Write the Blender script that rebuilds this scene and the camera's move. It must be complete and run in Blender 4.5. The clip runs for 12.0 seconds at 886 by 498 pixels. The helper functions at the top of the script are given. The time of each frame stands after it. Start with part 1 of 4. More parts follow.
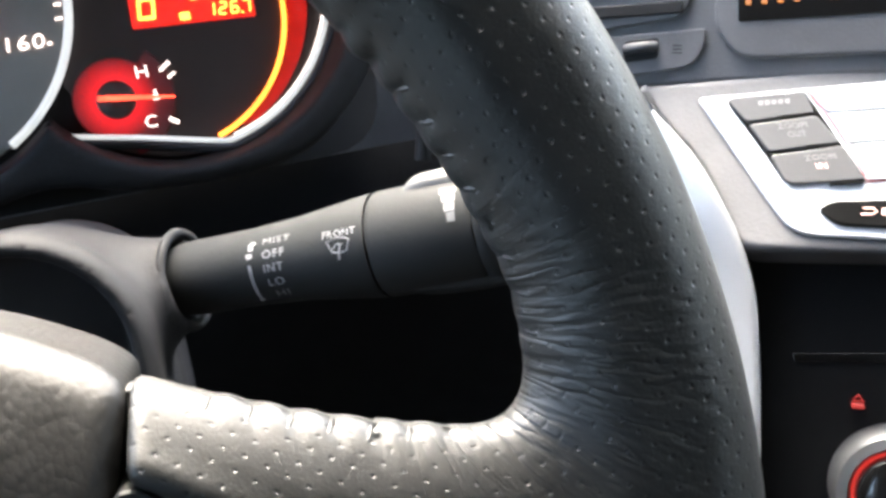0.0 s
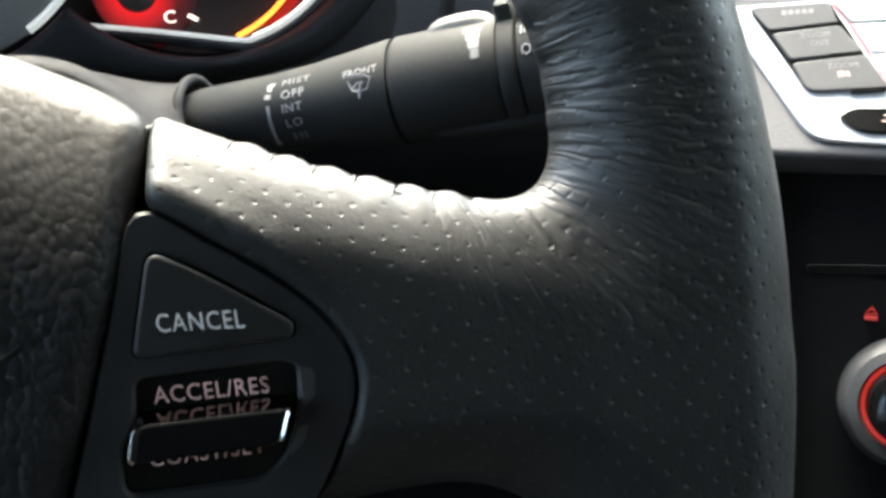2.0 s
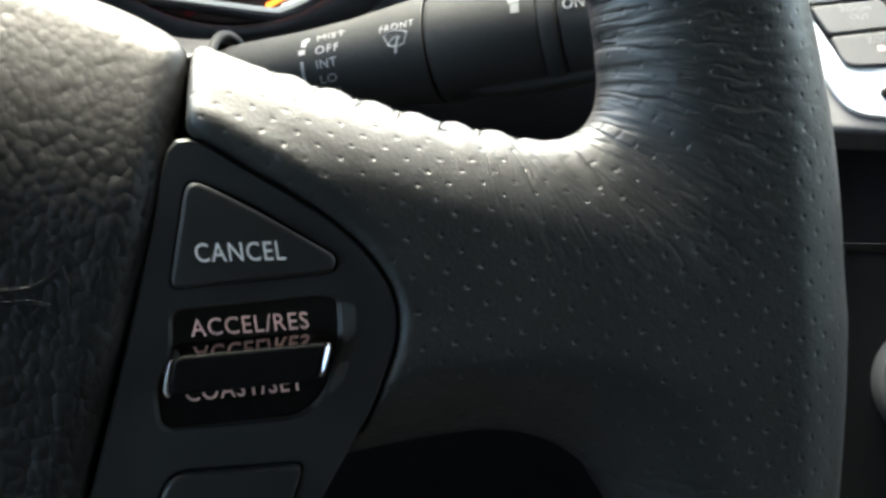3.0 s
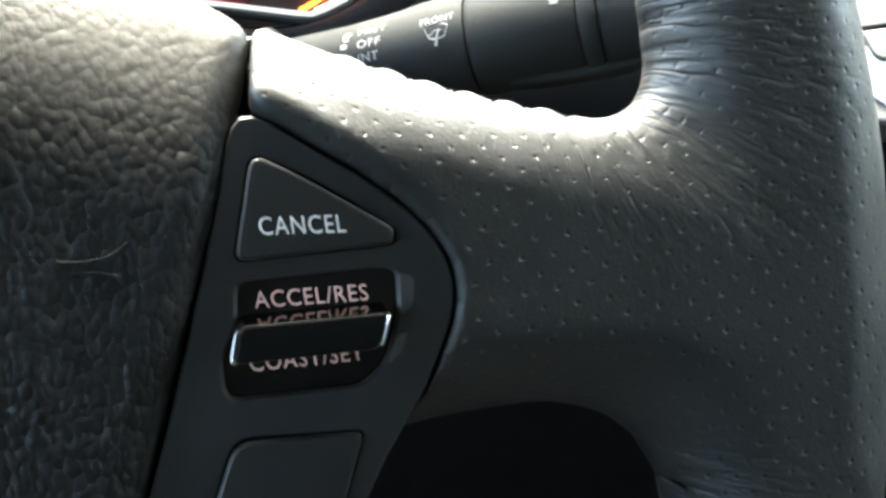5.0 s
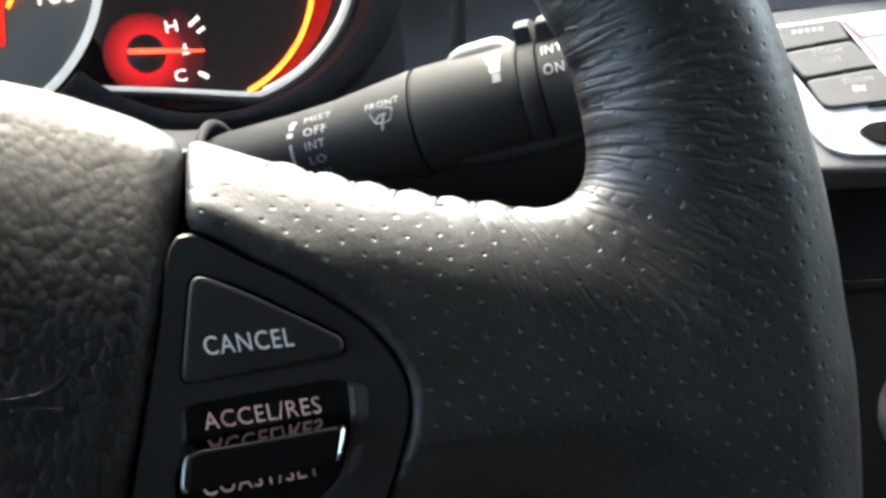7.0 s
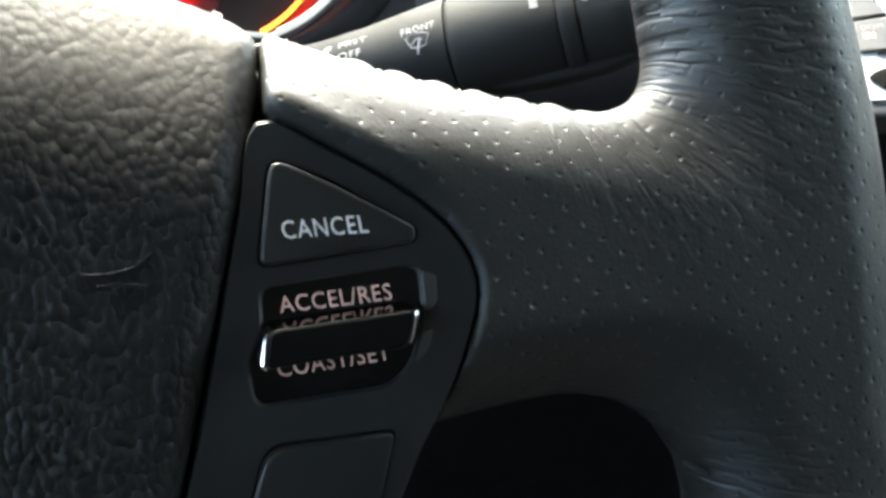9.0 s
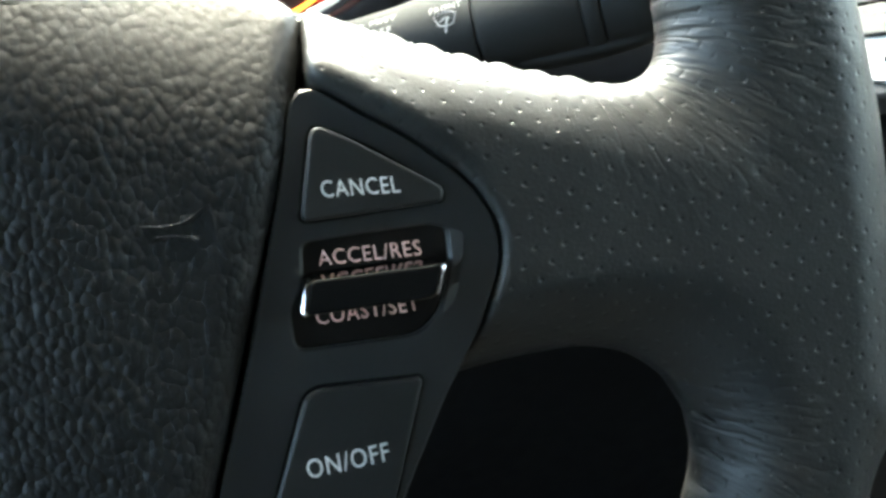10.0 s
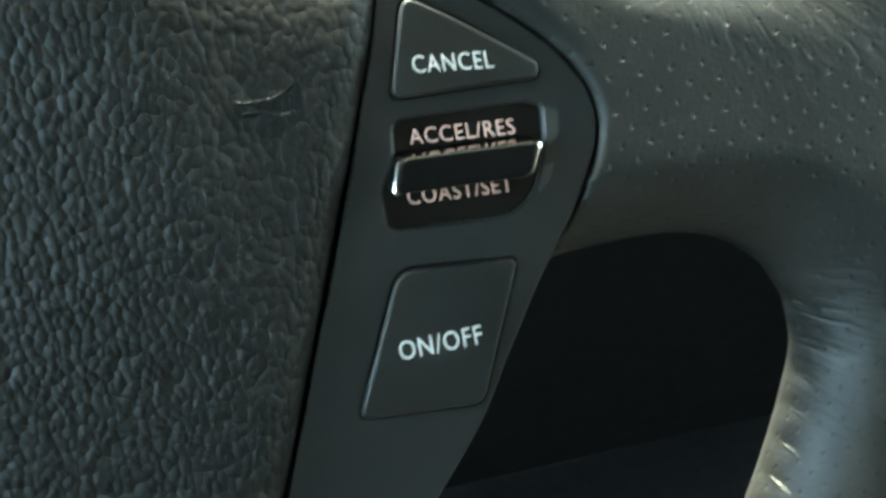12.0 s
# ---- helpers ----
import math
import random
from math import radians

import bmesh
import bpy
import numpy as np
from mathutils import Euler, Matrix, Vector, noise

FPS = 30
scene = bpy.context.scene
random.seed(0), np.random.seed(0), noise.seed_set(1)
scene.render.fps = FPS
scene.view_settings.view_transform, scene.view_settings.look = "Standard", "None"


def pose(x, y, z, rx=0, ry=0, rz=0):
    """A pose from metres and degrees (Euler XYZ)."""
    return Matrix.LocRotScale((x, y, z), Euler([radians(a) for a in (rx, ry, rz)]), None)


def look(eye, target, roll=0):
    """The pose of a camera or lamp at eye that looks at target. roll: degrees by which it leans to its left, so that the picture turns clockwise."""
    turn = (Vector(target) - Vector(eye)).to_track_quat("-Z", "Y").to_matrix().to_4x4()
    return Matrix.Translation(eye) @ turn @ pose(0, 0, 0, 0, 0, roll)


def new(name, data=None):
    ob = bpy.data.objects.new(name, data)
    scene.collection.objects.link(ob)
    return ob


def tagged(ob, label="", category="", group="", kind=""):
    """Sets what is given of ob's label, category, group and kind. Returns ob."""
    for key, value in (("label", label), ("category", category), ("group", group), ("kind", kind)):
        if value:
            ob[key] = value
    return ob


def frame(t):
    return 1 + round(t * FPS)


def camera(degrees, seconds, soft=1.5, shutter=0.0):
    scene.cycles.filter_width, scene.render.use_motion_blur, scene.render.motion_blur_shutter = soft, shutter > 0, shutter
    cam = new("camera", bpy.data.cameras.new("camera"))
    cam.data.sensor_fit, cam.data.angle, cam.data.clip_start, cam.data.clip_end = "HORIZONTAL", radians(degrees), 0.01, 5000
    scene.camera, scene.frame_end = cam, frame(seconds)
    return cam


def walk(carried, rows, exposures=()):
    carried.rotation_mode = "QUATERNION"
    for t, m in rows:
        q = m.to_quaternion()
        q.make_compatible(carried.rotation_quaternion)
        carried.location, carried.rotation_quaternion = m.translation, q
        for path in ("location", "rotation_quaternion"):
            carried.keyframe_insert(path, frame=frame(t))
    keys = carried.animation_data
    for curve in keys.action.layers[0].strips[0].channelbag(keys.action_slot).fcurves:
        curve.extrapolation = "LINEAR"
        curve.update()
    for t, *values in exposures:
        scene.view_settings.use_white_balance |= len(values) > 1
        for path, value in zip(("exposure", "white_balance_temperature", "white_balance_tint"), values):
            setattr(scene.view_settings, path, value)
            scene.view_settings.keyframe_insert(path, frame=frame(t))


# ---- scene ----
cam = camera(44.0, 12.0, soft=3.2, shutter=0.4)
# seconds, eye in metres, turns in degrees
PATH = [
    (0, -0.00039, -0.12953, 1.12057, 59.890, 5.363, -14.607),
    (0.5, -0.00113, -0.12869, 1.11093, 59.756, 4.582, -15.411),
    (1, -0.00555, -0.13112, 1.09938, 58.380, 3.318, -14.404),
    (1.5, -0.00785, -0.13644, 1.09193, 58.662, 2.707, -13.830),
    (2, -0.01145, -0.14553, 1.08232, 60.997, 3.226, -13.295),
    (2.5, -0.01642, -0.14512, 1.07339, 61.309, 2.615, -12.271),
    (3, -0.01655, -0.14484, 1.07172, 61.065, 2.742, -12.112),
    (5, -0.02361, -0.15043, 1.06842, 61.906, 3.720, -11.517),
    (5.5, -0.01841, -0.13818, 1.06487, 66.426, 2.832, -12.655),
    (6, -0.02025, -0.13948, 1.06512, 66.662, 3.252, -12.869),
    (6.5, -0.01928, -0.14300, 1.06778, 65.979, 3.995, -12.923),
    (7, -0.01857, -0.14470, 1.07371, 64.247, 6.330, -14.602),
    (7.5, -0.02044, -0.14537, 1.07343, 63.923, 6.618, -14.534),
    (9.5, -0.03903, -0.15703, 1.06487, 62.499, 4.571, -15.699),
    (10, -0.04021, -0.16429, 1.06865, 62.228, 5.045, -14.244),
    (10.5, -0.04375, -0.16484, 1.06574, 61.905, 5.134, -12.689),
    (11, -0.03971, -0.15881, 1.06771, 61.532, 5.448, -12.258),
    (11.5, -0.04353, -0.16061, 1.06368, 60.645, 5.026, -11.988),
    (12, -0.04432, -0.16286, 1.06008, 58.755, 6.908, -10.964),
]
EXPOSURE = [(0.0, 4.88, 6780, 6), (0.5, 4.71, 6780, 5), (1.0, 4.54, 6780, 3), (1.5, 4.54, 6780, 2), (2.5, 4.56, 6780, -2), (5.0, 5.45, 6780, -4), (5.5, 5.45, 6780, -1), (6.0, 5.1, 6780, 0), (6.5, 4.85, 6780, 1), (7.5, 4.6, 6780, 2), (9.5, 5.28, 6780, -5), (10.5, 5.63, 6780, -9), (11.0, 5.84, 6980, -9), (11.5, 5.79, 7030, -14), (12.0, 6.26, 7230, -19)]
walk(cam, [(t, pose(x, y, z, rx, ry, rz)) for t, x, y, z, rx, ry, rz in PATH], EXPOSURE)

# ---- daylight through the car's glass ----
world = bpy.data.worlds.new("overcast_sky")
scene.world = world
world.use_nodes = True
wn = world.node_tree.nodes
sky = wn.new("ShaderNodeTexSky")
sky.sky_type, sky.sun_disc = "NISHITA", False
sky.sun_elevation, sky.sun_rotation = radians(52), radians(7)
sky.air_density, sky.dust_density = 1.0, 5.0
wn["Background"].inputs["Strength"].default_value = 0.15
world.node_tree.links.new(sky.outputs["Color"], wn["Background"].inputs["Color"])
sun = new("sun", bpy.data.lights.new("sun", "SUN"))
sun.data.energy, sun.data.angle, sun.data.color = 1.0, radians(50), (1.0, 0.98, 0.96)
sun.matrix_world = look((0, 0, 5), (-0.34, -2.76, 1.44))

# ---- materials ----


class Graph:
    """Short hand for building a node material."""

    def __init__(self, name):
        self.mat = bpy.data.materials.new(name)
        self.mat.use_nodes = True
        self.tree = self.mat.node_tree
        self.nodes = self.tree.nodes
        self.bsdf = self.nodes["Principled BSDF"]

    def feed(self, socket, value):
        if hasattr(value, "is_output"):
            self.tree.links.new(value, socket)
        elif isinstance(value, (tuple, list)) and len(value) == 3 and socket.type == "RGBA":
            socket.default_value = (*value, 1)
        else:
            socket.default_value = value

    def add(self, kind, out=0, **given):
        node = self.nodes.new(kind)
        for key, value in given.items():
            if key.startswith("i_"):
                self.feed(node.inputs[key[2:].replace("_", " ")], value)
            else:
                setattr(node, key, value)
        return node.outputs[out]

    def math(self, op, a, b=0.0, c=0.0):
        node = self.nodes.new("ShaderNodeMath")
        node.operation = op
        for n, v in enumerate((a, b, c)):
            self.feed(node.inputs[n], v)
        return node.outputs[0]

    def vec(self, op, a, b=(0, 0, 0)):
        node = self.nodes.new("ShaderNodeVectorMath")
        node.operation = op
        self.feed(node.inputs[0], a)
        self.feed(node.inputs[1], b)
        return node.outputs["Value"] if op in ("LENGTH", "DISTANCE") else node.outputs[0]

    def where(self):
        return self.add("ShaderNodeTexCoord", 3)

    def noise(self, at, scale, detail=3.0, rough=0.55):
        return self.add("ShaderNodeTexNoise", 0, i_Vector=at, i_Scale=scale, i_Detail=detail, i_Roughness=rough)

    def ramp(self, value, low, high, a=0.0, b=1.0):
        node = self.nodes.new("ShaderNodeMapRange")
        for key, v in zip(("Value", "From Min", "From Max", "To Min", "To Max"), (value, low, high, a, b)):
            self.feed(node.inputs[key], v)
        return node.outputs[0]

    def mix(self, factor, a, b):
        node = self.nodes.new("ShaderNodeMix")
        node.data_type = "RGBA"
        self.feed(node.inputs[0], factor)
        self.feed(node.inputs[6], a)
        self.feed(node.inputs[7], b)
        return node.outputs[2]

    def bump(self, height, metres, under=None):
        node = self.nodes.new("ShaderNodeBump")
        node.inputs["Strength"].default_value = 1.0
        node.inputs["Distance"].default_value = metres
        self.feed(node.inputs["Height"], height)
        if under is not None:
            self.feed(node.inputs["Normal"], under)
        return node.outputs[0]

    def done(self, **given):
        for key, value in given.items():
            self.feed(self.bsdf.inputs[key.replace("_", " ")], value)
        return self.mat


def plastic(name, colour, rough, grain=900.0, depth=0.00006, wear=0.25, metal=0.0, spec=0.5):
    """Moulded plastic or paint with a fine grain, and smears that change its gloss."""
    g = Graph(name)
    at = g.where()
    cloud = g.noise(at, 35.0, 4.0)
    fine = g.noise(at, grain, 2.0)
    dark = tuple(c * (1 - wear) for c in colour)
    tone = g.mix(g.ramp(cloud, 0.3, 0.7), dark, colour)
    gloss = g.ramp(g.noise(at, 80.0, 5.0), 0.3, 0.7, rough - 0.06, rough + 0.08)
    return g.done(Base_Color=tone, Roughness=gloss, Metallic=metal, Normal=g.bump(fine, depth), **{"Specular_IOR_Level": spec})


def glowing(name, colour, strength, base=(0.02, 0.02, 0.02)):
    g = Graph(name)
    at = g.where()
    level = g.ramp(g.noise(at, 260.0, 2.0), 0.3, 0.7, strength * 0.44, strength * 0.63)
    return g.done(Base_Color=base, Roughness=0.5, Emission_Color=colour, Emission_Strength=level)


def leather():
    """Black steering wheel leather: punched holes in a staggered grid, pores, and folds where it is drawn round the corner."""
    g = Graph("perforated_leather")
    lay = g.add("ShaderNodeAttribute", 1, attribute_name="lay")
    fold = g.add("ShaderNodeAttribute", 1, attribute_name="fold")
    wob = g.vec("SCALE", g.add("ShaderNodeTexNoise", 1, i_Vector=lay, i_Scale=0.12, i_Detail=1.0))
    wob.node.inputs["Scale"].default_value = 1.3
    grid = g.vec("ADD", lay, wob)
    dots = []
    for dx, dy in ((0, 0), (0.5, 0.5)):
        cell = g.vec("ADD", g.vec("DIVIDE", grid, (5.3, 5.5, 1e6)), (dx, dy, 0.0))
        cell = g.vec("SUBTRACT", g.vec("FRACTION", cell), (0.5, 0.5, 0.0))
        dots.append(g.vec("LENGTH", g.vec("MULTIPLY", cell, (5.3, 5.5, 0.0))))
    near = g.math("MINIMUM", dots[0], dots[1])
    hole = g.ramp(near, 0.25, 0.46, 1.0, 0.0)
    rimmed = g.ramp(near, 0.36, 0.9, 1.0, 0.0)
    split = g.add("ShaderNodeSeparateXYZ", 0, i_Vector=fold)
    mask = split.node.outputs[2]
    crease = g.noise(g.vec("MULTIPLY", fold, (1, 1, 0)), 1.0, 2.0, 0.5)
    crease = g.math("MULTIPLY", g.ramp(g.math("ABSOLUTE", g.math("SUBTRACT", crease, 0.5)), 0.0, 0.11, -1.0, 0.0), mask)
    at = g.where()
    pores = g.add("ShaderNodeTexVoronoi", 0, i_Vector=at, i_Scale=1500.0)
    cloud = g.noise(at, 60.0, 5.0)
    normal = g.bump(pores, 0.00004)
    normal = g.bump(g.noise(at, 240.0, 3.0), 0.00012, normal)
    normal = g.bump(crease, 0.00020, normal)
    normal = g.bump(g.math("ADD", g.math("MULTIPLY", hole, -1.0), g.math("MULTIPLY", rimmed, -0.3)), 0.000115, normal)
    tone = g.mix(g.ramp(cloud, 0.3, 0.7), (0.010, 0.0102, 0.0098), (0.017, 0.0172, 0.0162))
    tone = g.mix(hole, tone, (0.004, 0.004, 0.004))
    gloss = g.ramp(g.noise(at, 130.0, 4.0), 0.3, 0.7, 0.42, 0.54)
    return g.done(Base_Color=tone, Roughness=gloss, Normal=normal, Specular_IOR_Level=0.34, Coat_Weight=0.03, Coat_Roughness=0.4)


def pebbled(name, colour, rough):
    """Moulded vinyl skin with a pebbled hide grain."""
    g = Graph(name)
    at = g.where()
    warp = g.vec("ADD", at, g.vec("SCALE", g.add("ShaderNodeTexNoise", 1, i_Vector=at, i_Scale=300.0)))
    warp.node.inputs[1].links[0].from_node.inputs["Scale"].default_value = 0.0012
    cell = g.vec("MULTIPLY", warp, (1.0, 0.72, 0.9))
    far = g.add("ShaderNodeTexVoronoi", 0, feature="F1", i_Vector=cell, i_Scale=760.0)
    dome = g.math("MULTIPLY", g.math("MULTIPLY", far, far), -1.0)
    normal = g.bump(g.noise(at, 1800.0, 2.0), 0.00003)
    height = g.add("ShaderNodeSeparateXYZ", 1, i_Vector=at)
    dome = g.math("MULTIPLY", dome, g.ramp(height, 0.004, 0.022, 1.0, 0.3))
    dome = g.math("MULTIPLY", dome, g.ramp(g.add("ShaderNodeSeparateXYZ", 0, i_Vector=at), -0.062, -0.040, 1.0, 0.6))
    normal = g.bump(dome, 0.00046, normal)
    normal = g.bump(g.noise(warp, 620.0, 2.0, 0.5), 0.00004, normal)
    tone = g.mix(g.ramp(g.noise(at, 50.0, 4.0), 0.3, 0.7), tuple(0.8 * c for c in colour), colour)
    gloss = g.ramp(g.noise(at, 110.0, 4.0), 0.3, 0.7, rough - 0.05, rough + 0.07)
    return g.done(Base_Color=tone, Roughness=gloss, Normal=normal, Specular_IOR_Level=0.22)


LEATHER = leather()
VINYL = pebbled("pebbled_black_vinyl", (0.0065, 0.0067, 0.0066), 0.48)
SWITCH = plastic("satin_black_switch_plastic", (0.014, 0.0142, 0.014), 0.46, 1400.0, 0.00003, 0.25, 0.0, 0.36)
BUTTON_GREY = plastic("dark_grey_key_plastic", (0.032, 0.033, 0.035), 0.55, 1400.0, 0.00003)
BUTTON = plastic("soft_black_button_plastic", (0.012, 0.0122, 0.012), 0.4, 1600.0, 0.00003, 0.25, 0.0, 0.4)
ROCKER = plastic("black_rocker_plastic", (0.0035, 0.0035, 0.0035), 0.6, 1400.0, 0.00002, 0.2, 0.0, 0.06)
DARK_CHROME = plastic("dark_chrome", (0.22, 0.18, 0.16), 0.08, 400.0, 0.000005, 0.1, 1.0)
BRUSHED = plastic("satin_metal_paint", (0.52, 0.52, 0.51), 0.40, 1300.0, 0.000002, 0.05, 0.45)
RING_METAL = plastic("dull_metal_ring", (0.15, 0.15, 0.15), 0.42, 1300.0, 0.000002, 0.05, 0.8)
SHELF = plastic("grained_dark_stack_plastic", (0.0045, 0.0046, 0.0048), 0.65, 700.0, 0.00010, 0.25, 0.0, 0.1)
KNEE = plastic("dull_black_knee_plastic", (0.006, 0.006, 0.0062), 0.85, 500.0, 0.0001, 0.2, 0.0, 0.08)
CLIP = plastic("grey_clip_plastic", (0.032, 0.032, 0.032), 0.5, 900.0, 0.00003)
GLOSSY = plastic("polished_black_plastic", (0.006, 0.006, 0.006), 0.10, 300.0, 0.00001)
GAP = plastic("black_gap_shadow_line", (0.002, 0.002, 0.002), 0.8, 900.0, 0.00001, 0.1, 0.0, 0.05)
CHROME = plastic("chrome_edge", (0.75, 0.73, 0.70), 0.16, 400.0, 0.00001, 0.1, 1.0)
STALKING = plastic("matt_black_stalk_plastic", (0.015, 0.016, 0.016), 0.75, 1100.0, 0.00005, 0.15, 0.0, 0.15)
TAB = plastic("pale_grey_plastic", (0.048, 0.048, 0.048), 0.5, 900.0, 0.00003)
SHROUD = plastic("grained_charcoal_column_plastic", (0.013, 0.013, 0.0135), 0.72, 800.0, 0.00010, 0.2, 0.0, 0.22)
DASH = plastic("grained_charcoal_dash_plastic", (0.07, 0.07, 0.073), 0.6, 700.0, 0.00012)
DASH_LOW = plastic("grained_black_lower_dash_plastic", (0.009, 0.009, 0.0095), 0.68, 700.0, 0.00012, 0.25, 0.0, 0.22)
SILVER = plastic("satin_silver_paint", (0.55, 0.56, 0.57), 0.38, 1300.0, 0.000004, 0.04, 0.25)
WHITE_PRINT = plastic("white_print", (0.78, 0.76, 0.75), 0.5, 900.0, 0.00001, 0.15)
PINK_PRINT = plastic("warm_white_print", (0.85, 0.52, 0.46), 0.5, 900.0, 0.00001, 0.15)
STALK_PRINT = plastic("stalk_print", (0.20, 0.20, 0.20), 0.6, 900.0, 0.00001, 0.15)
FAINT_PRINT = plastic("faint_print", (0.11, 0.11, 0.11), 0.6, 900.0, 0.00001, 0.2)
GREY_PRINT = plastic("worn_grey_print", (0.15, 0.147, 0.147), 0.5, 900.0, 0.00001, 0.3)
THREAD = plastic("waxed_black_thread", (0.012, 0.012, 0.012), 0.5, 2500.0, 0.0001)
DIAL_GREY = plastic("grey_dial_print", (0.20, 0.19, 0.17), 0.6, 900.0, 0.00001)
DIAL_DARK = plastic("brown_black_dial_print", (0.035, 0.022, 0.018), 0.5, 900.0, 0.00001)
CARPET = plastic("black_carpet", (0.008, 0.008, 0.008), 0.95, 400.0, 0.0006)
HEADLINER = plastic("grey_cloth_headliner", (0.42, 0.415, 0.40), 0.9, 400.0, 0.0004)
CLOTH = plastic("dark_grey_cabin_lining", (0.035, 0.035, 0.035), 0.9, 400.0, 0.0004)
GLOW_WHITE = glowing("white_lit_marking", (1.0, 0.82, 0.80), 0.183)
GLOW_RED = glowing("red_lit_needle", (1.0, 0.06, 0.03), 0.367)
GLOW_DEEP = glowing("deep_red_lit_panel", (1.0, 0.015, 0.008), 0.092)
GLOW_DIM = glowing("dim_red_lit_dial", (1.0, 0.02, 0.015), 0.0367)
GLOW_AMBER = glowing("amber_lit_segment", (1.0, 0.42, 0.06), 0.333)
GLOW_DIM_AMBER = glowing("dim_amber_segment", (1.0, 0.32, 0.05), 0.06)
GLOW_ARC = glowing("orange_lit_arc", (1.0, 0.22, 0.03), 0.367)


def gauge_glow(name, centre, reach, colour, strength):
    """A backlit dial face: the light spreads from the lamp behind its hub."""
    g = Graph(name)
    far = g.vec("DISTANCE", g.where(), centre)
    level = g.ramp(far, 0.004, reach, strength * 0.55, strength * 0.022)
    return g.done(Base_Color=(0.03, 0.02, 0.02), Roughness=0.5, Emission_Color=colour, Emission_Strength=level)


GLOW_HALO = gauge_glow("red_backlit_halo", (-0.0142, 0.0082, 0.0), 0.0122, (1.0, 0.012, 0.02), 0.10)
GLOW_SECTOR = gauge_glow("red_backlit_sector", (-0.0142, 0.0082, 0.0), 0.0170, (1.0, 0.015, 0.03), 0.018)
GLOW_SEAM = glowing("faint_red_seam", (1.0, 0.05, 0.06), 0.008, (0.3, 0.05, 0.05))
# metal bezel; emission stands in for its shine
RING = glowing("glowing_metal_ring", (0.95, 0.97, 1.0), 0.045, (0.5, 0.5, 0.5))
GLOW_LENS = glowing("red_glow_lens", (1.0, 0.05, 0.04), 0.045)

# ---- helpers for meshes; plan numbers are in millimetres ----
MM = 0.001


def plan(ax, ay, az, at):
    """The pose of a flat layout whose axes and origin are given."""
    m = Matrix((ax, ay, az)).transposed().to_4x4()
    m.translation = at
    return m


def thing(name, label, category, m, kind="", group=""):
    ob = new(name)
    ob.matrix_world = m
    ob.empty_display_size = 0.02
    return tagged(ob, label, category, group, kind)


def part(name, bm, material, parent, label="", smooth=40.0):
    """Links a bmesh, whose numbers are millimetres in its thing's layout, as one mesh under a thing or a part."""
    if hasattr(bm, "verts"):
        mesh = bpy.data.meshes.new(name)
        bmesh.ops.recalc_face_normals(bm, faces=bm.faces)
        bm.to_mesh(mesh)
        bm.free()
        mesh.transform(Matrix.Scale(MM, 4))
    else:
        mesh = bm
    mesh.materials.append(material)
    mesh.shade_smooth()
    if smooth < 180:
        mesh.set_sharp_from_angle(angle=radians(smooth))
    ob = new(name, mesh)
    ob.parent = parent
    return tagged(ob, label)


def smooth_loop(points, step=8, closed=True):
    """A rounded outline through a few corner points (Catmull-Rom)."""
    n, out = len(points), []
    for i in range(n if closed else n - 1):
        p = [Vector(points[(i + k) % n] if closed else points[min(max(i + k, 0), n - 1)]) for k in (-1, 0, 1, 2)]
        for j in range(step):
            t = j / step
            out.append(0.5 * (2 * p[1] + (p[2] - p[0]) * t + (2 * p[0] - 5 * p[1] + 4 * p[2] - p[3]) * t * t + (3 * p[1] - p[0] - 3 * p[2] + p[3]) * t**3))
    if not closed:
        out.append(Vector(points[-1]))
    return out


def rounded(points, radius, step=5):
    """A polygon with its corners rounded by arcs of about that radius."""
    out, n = [], len(points)
    for i, p in enumerate(points):
        p = Vector(p)
        a, b = Vector(points[i - 1]) - p, Vector(points[(i + 1) % n]) - p
        r = radius[i] if isinstance(radius, (tuple, list)) else radius
        r = min(r, a.length * 0.45, b.length * 0.45)
        p0, p1 = p + a.normalized() * r, p + b.normalized() * r
        for j in range(step + 1):
            t = j / step
            out.append(p0 * (1 - t) ** 2 + p * 2 * t * (1 - t) + p1 * t * t)
    return out


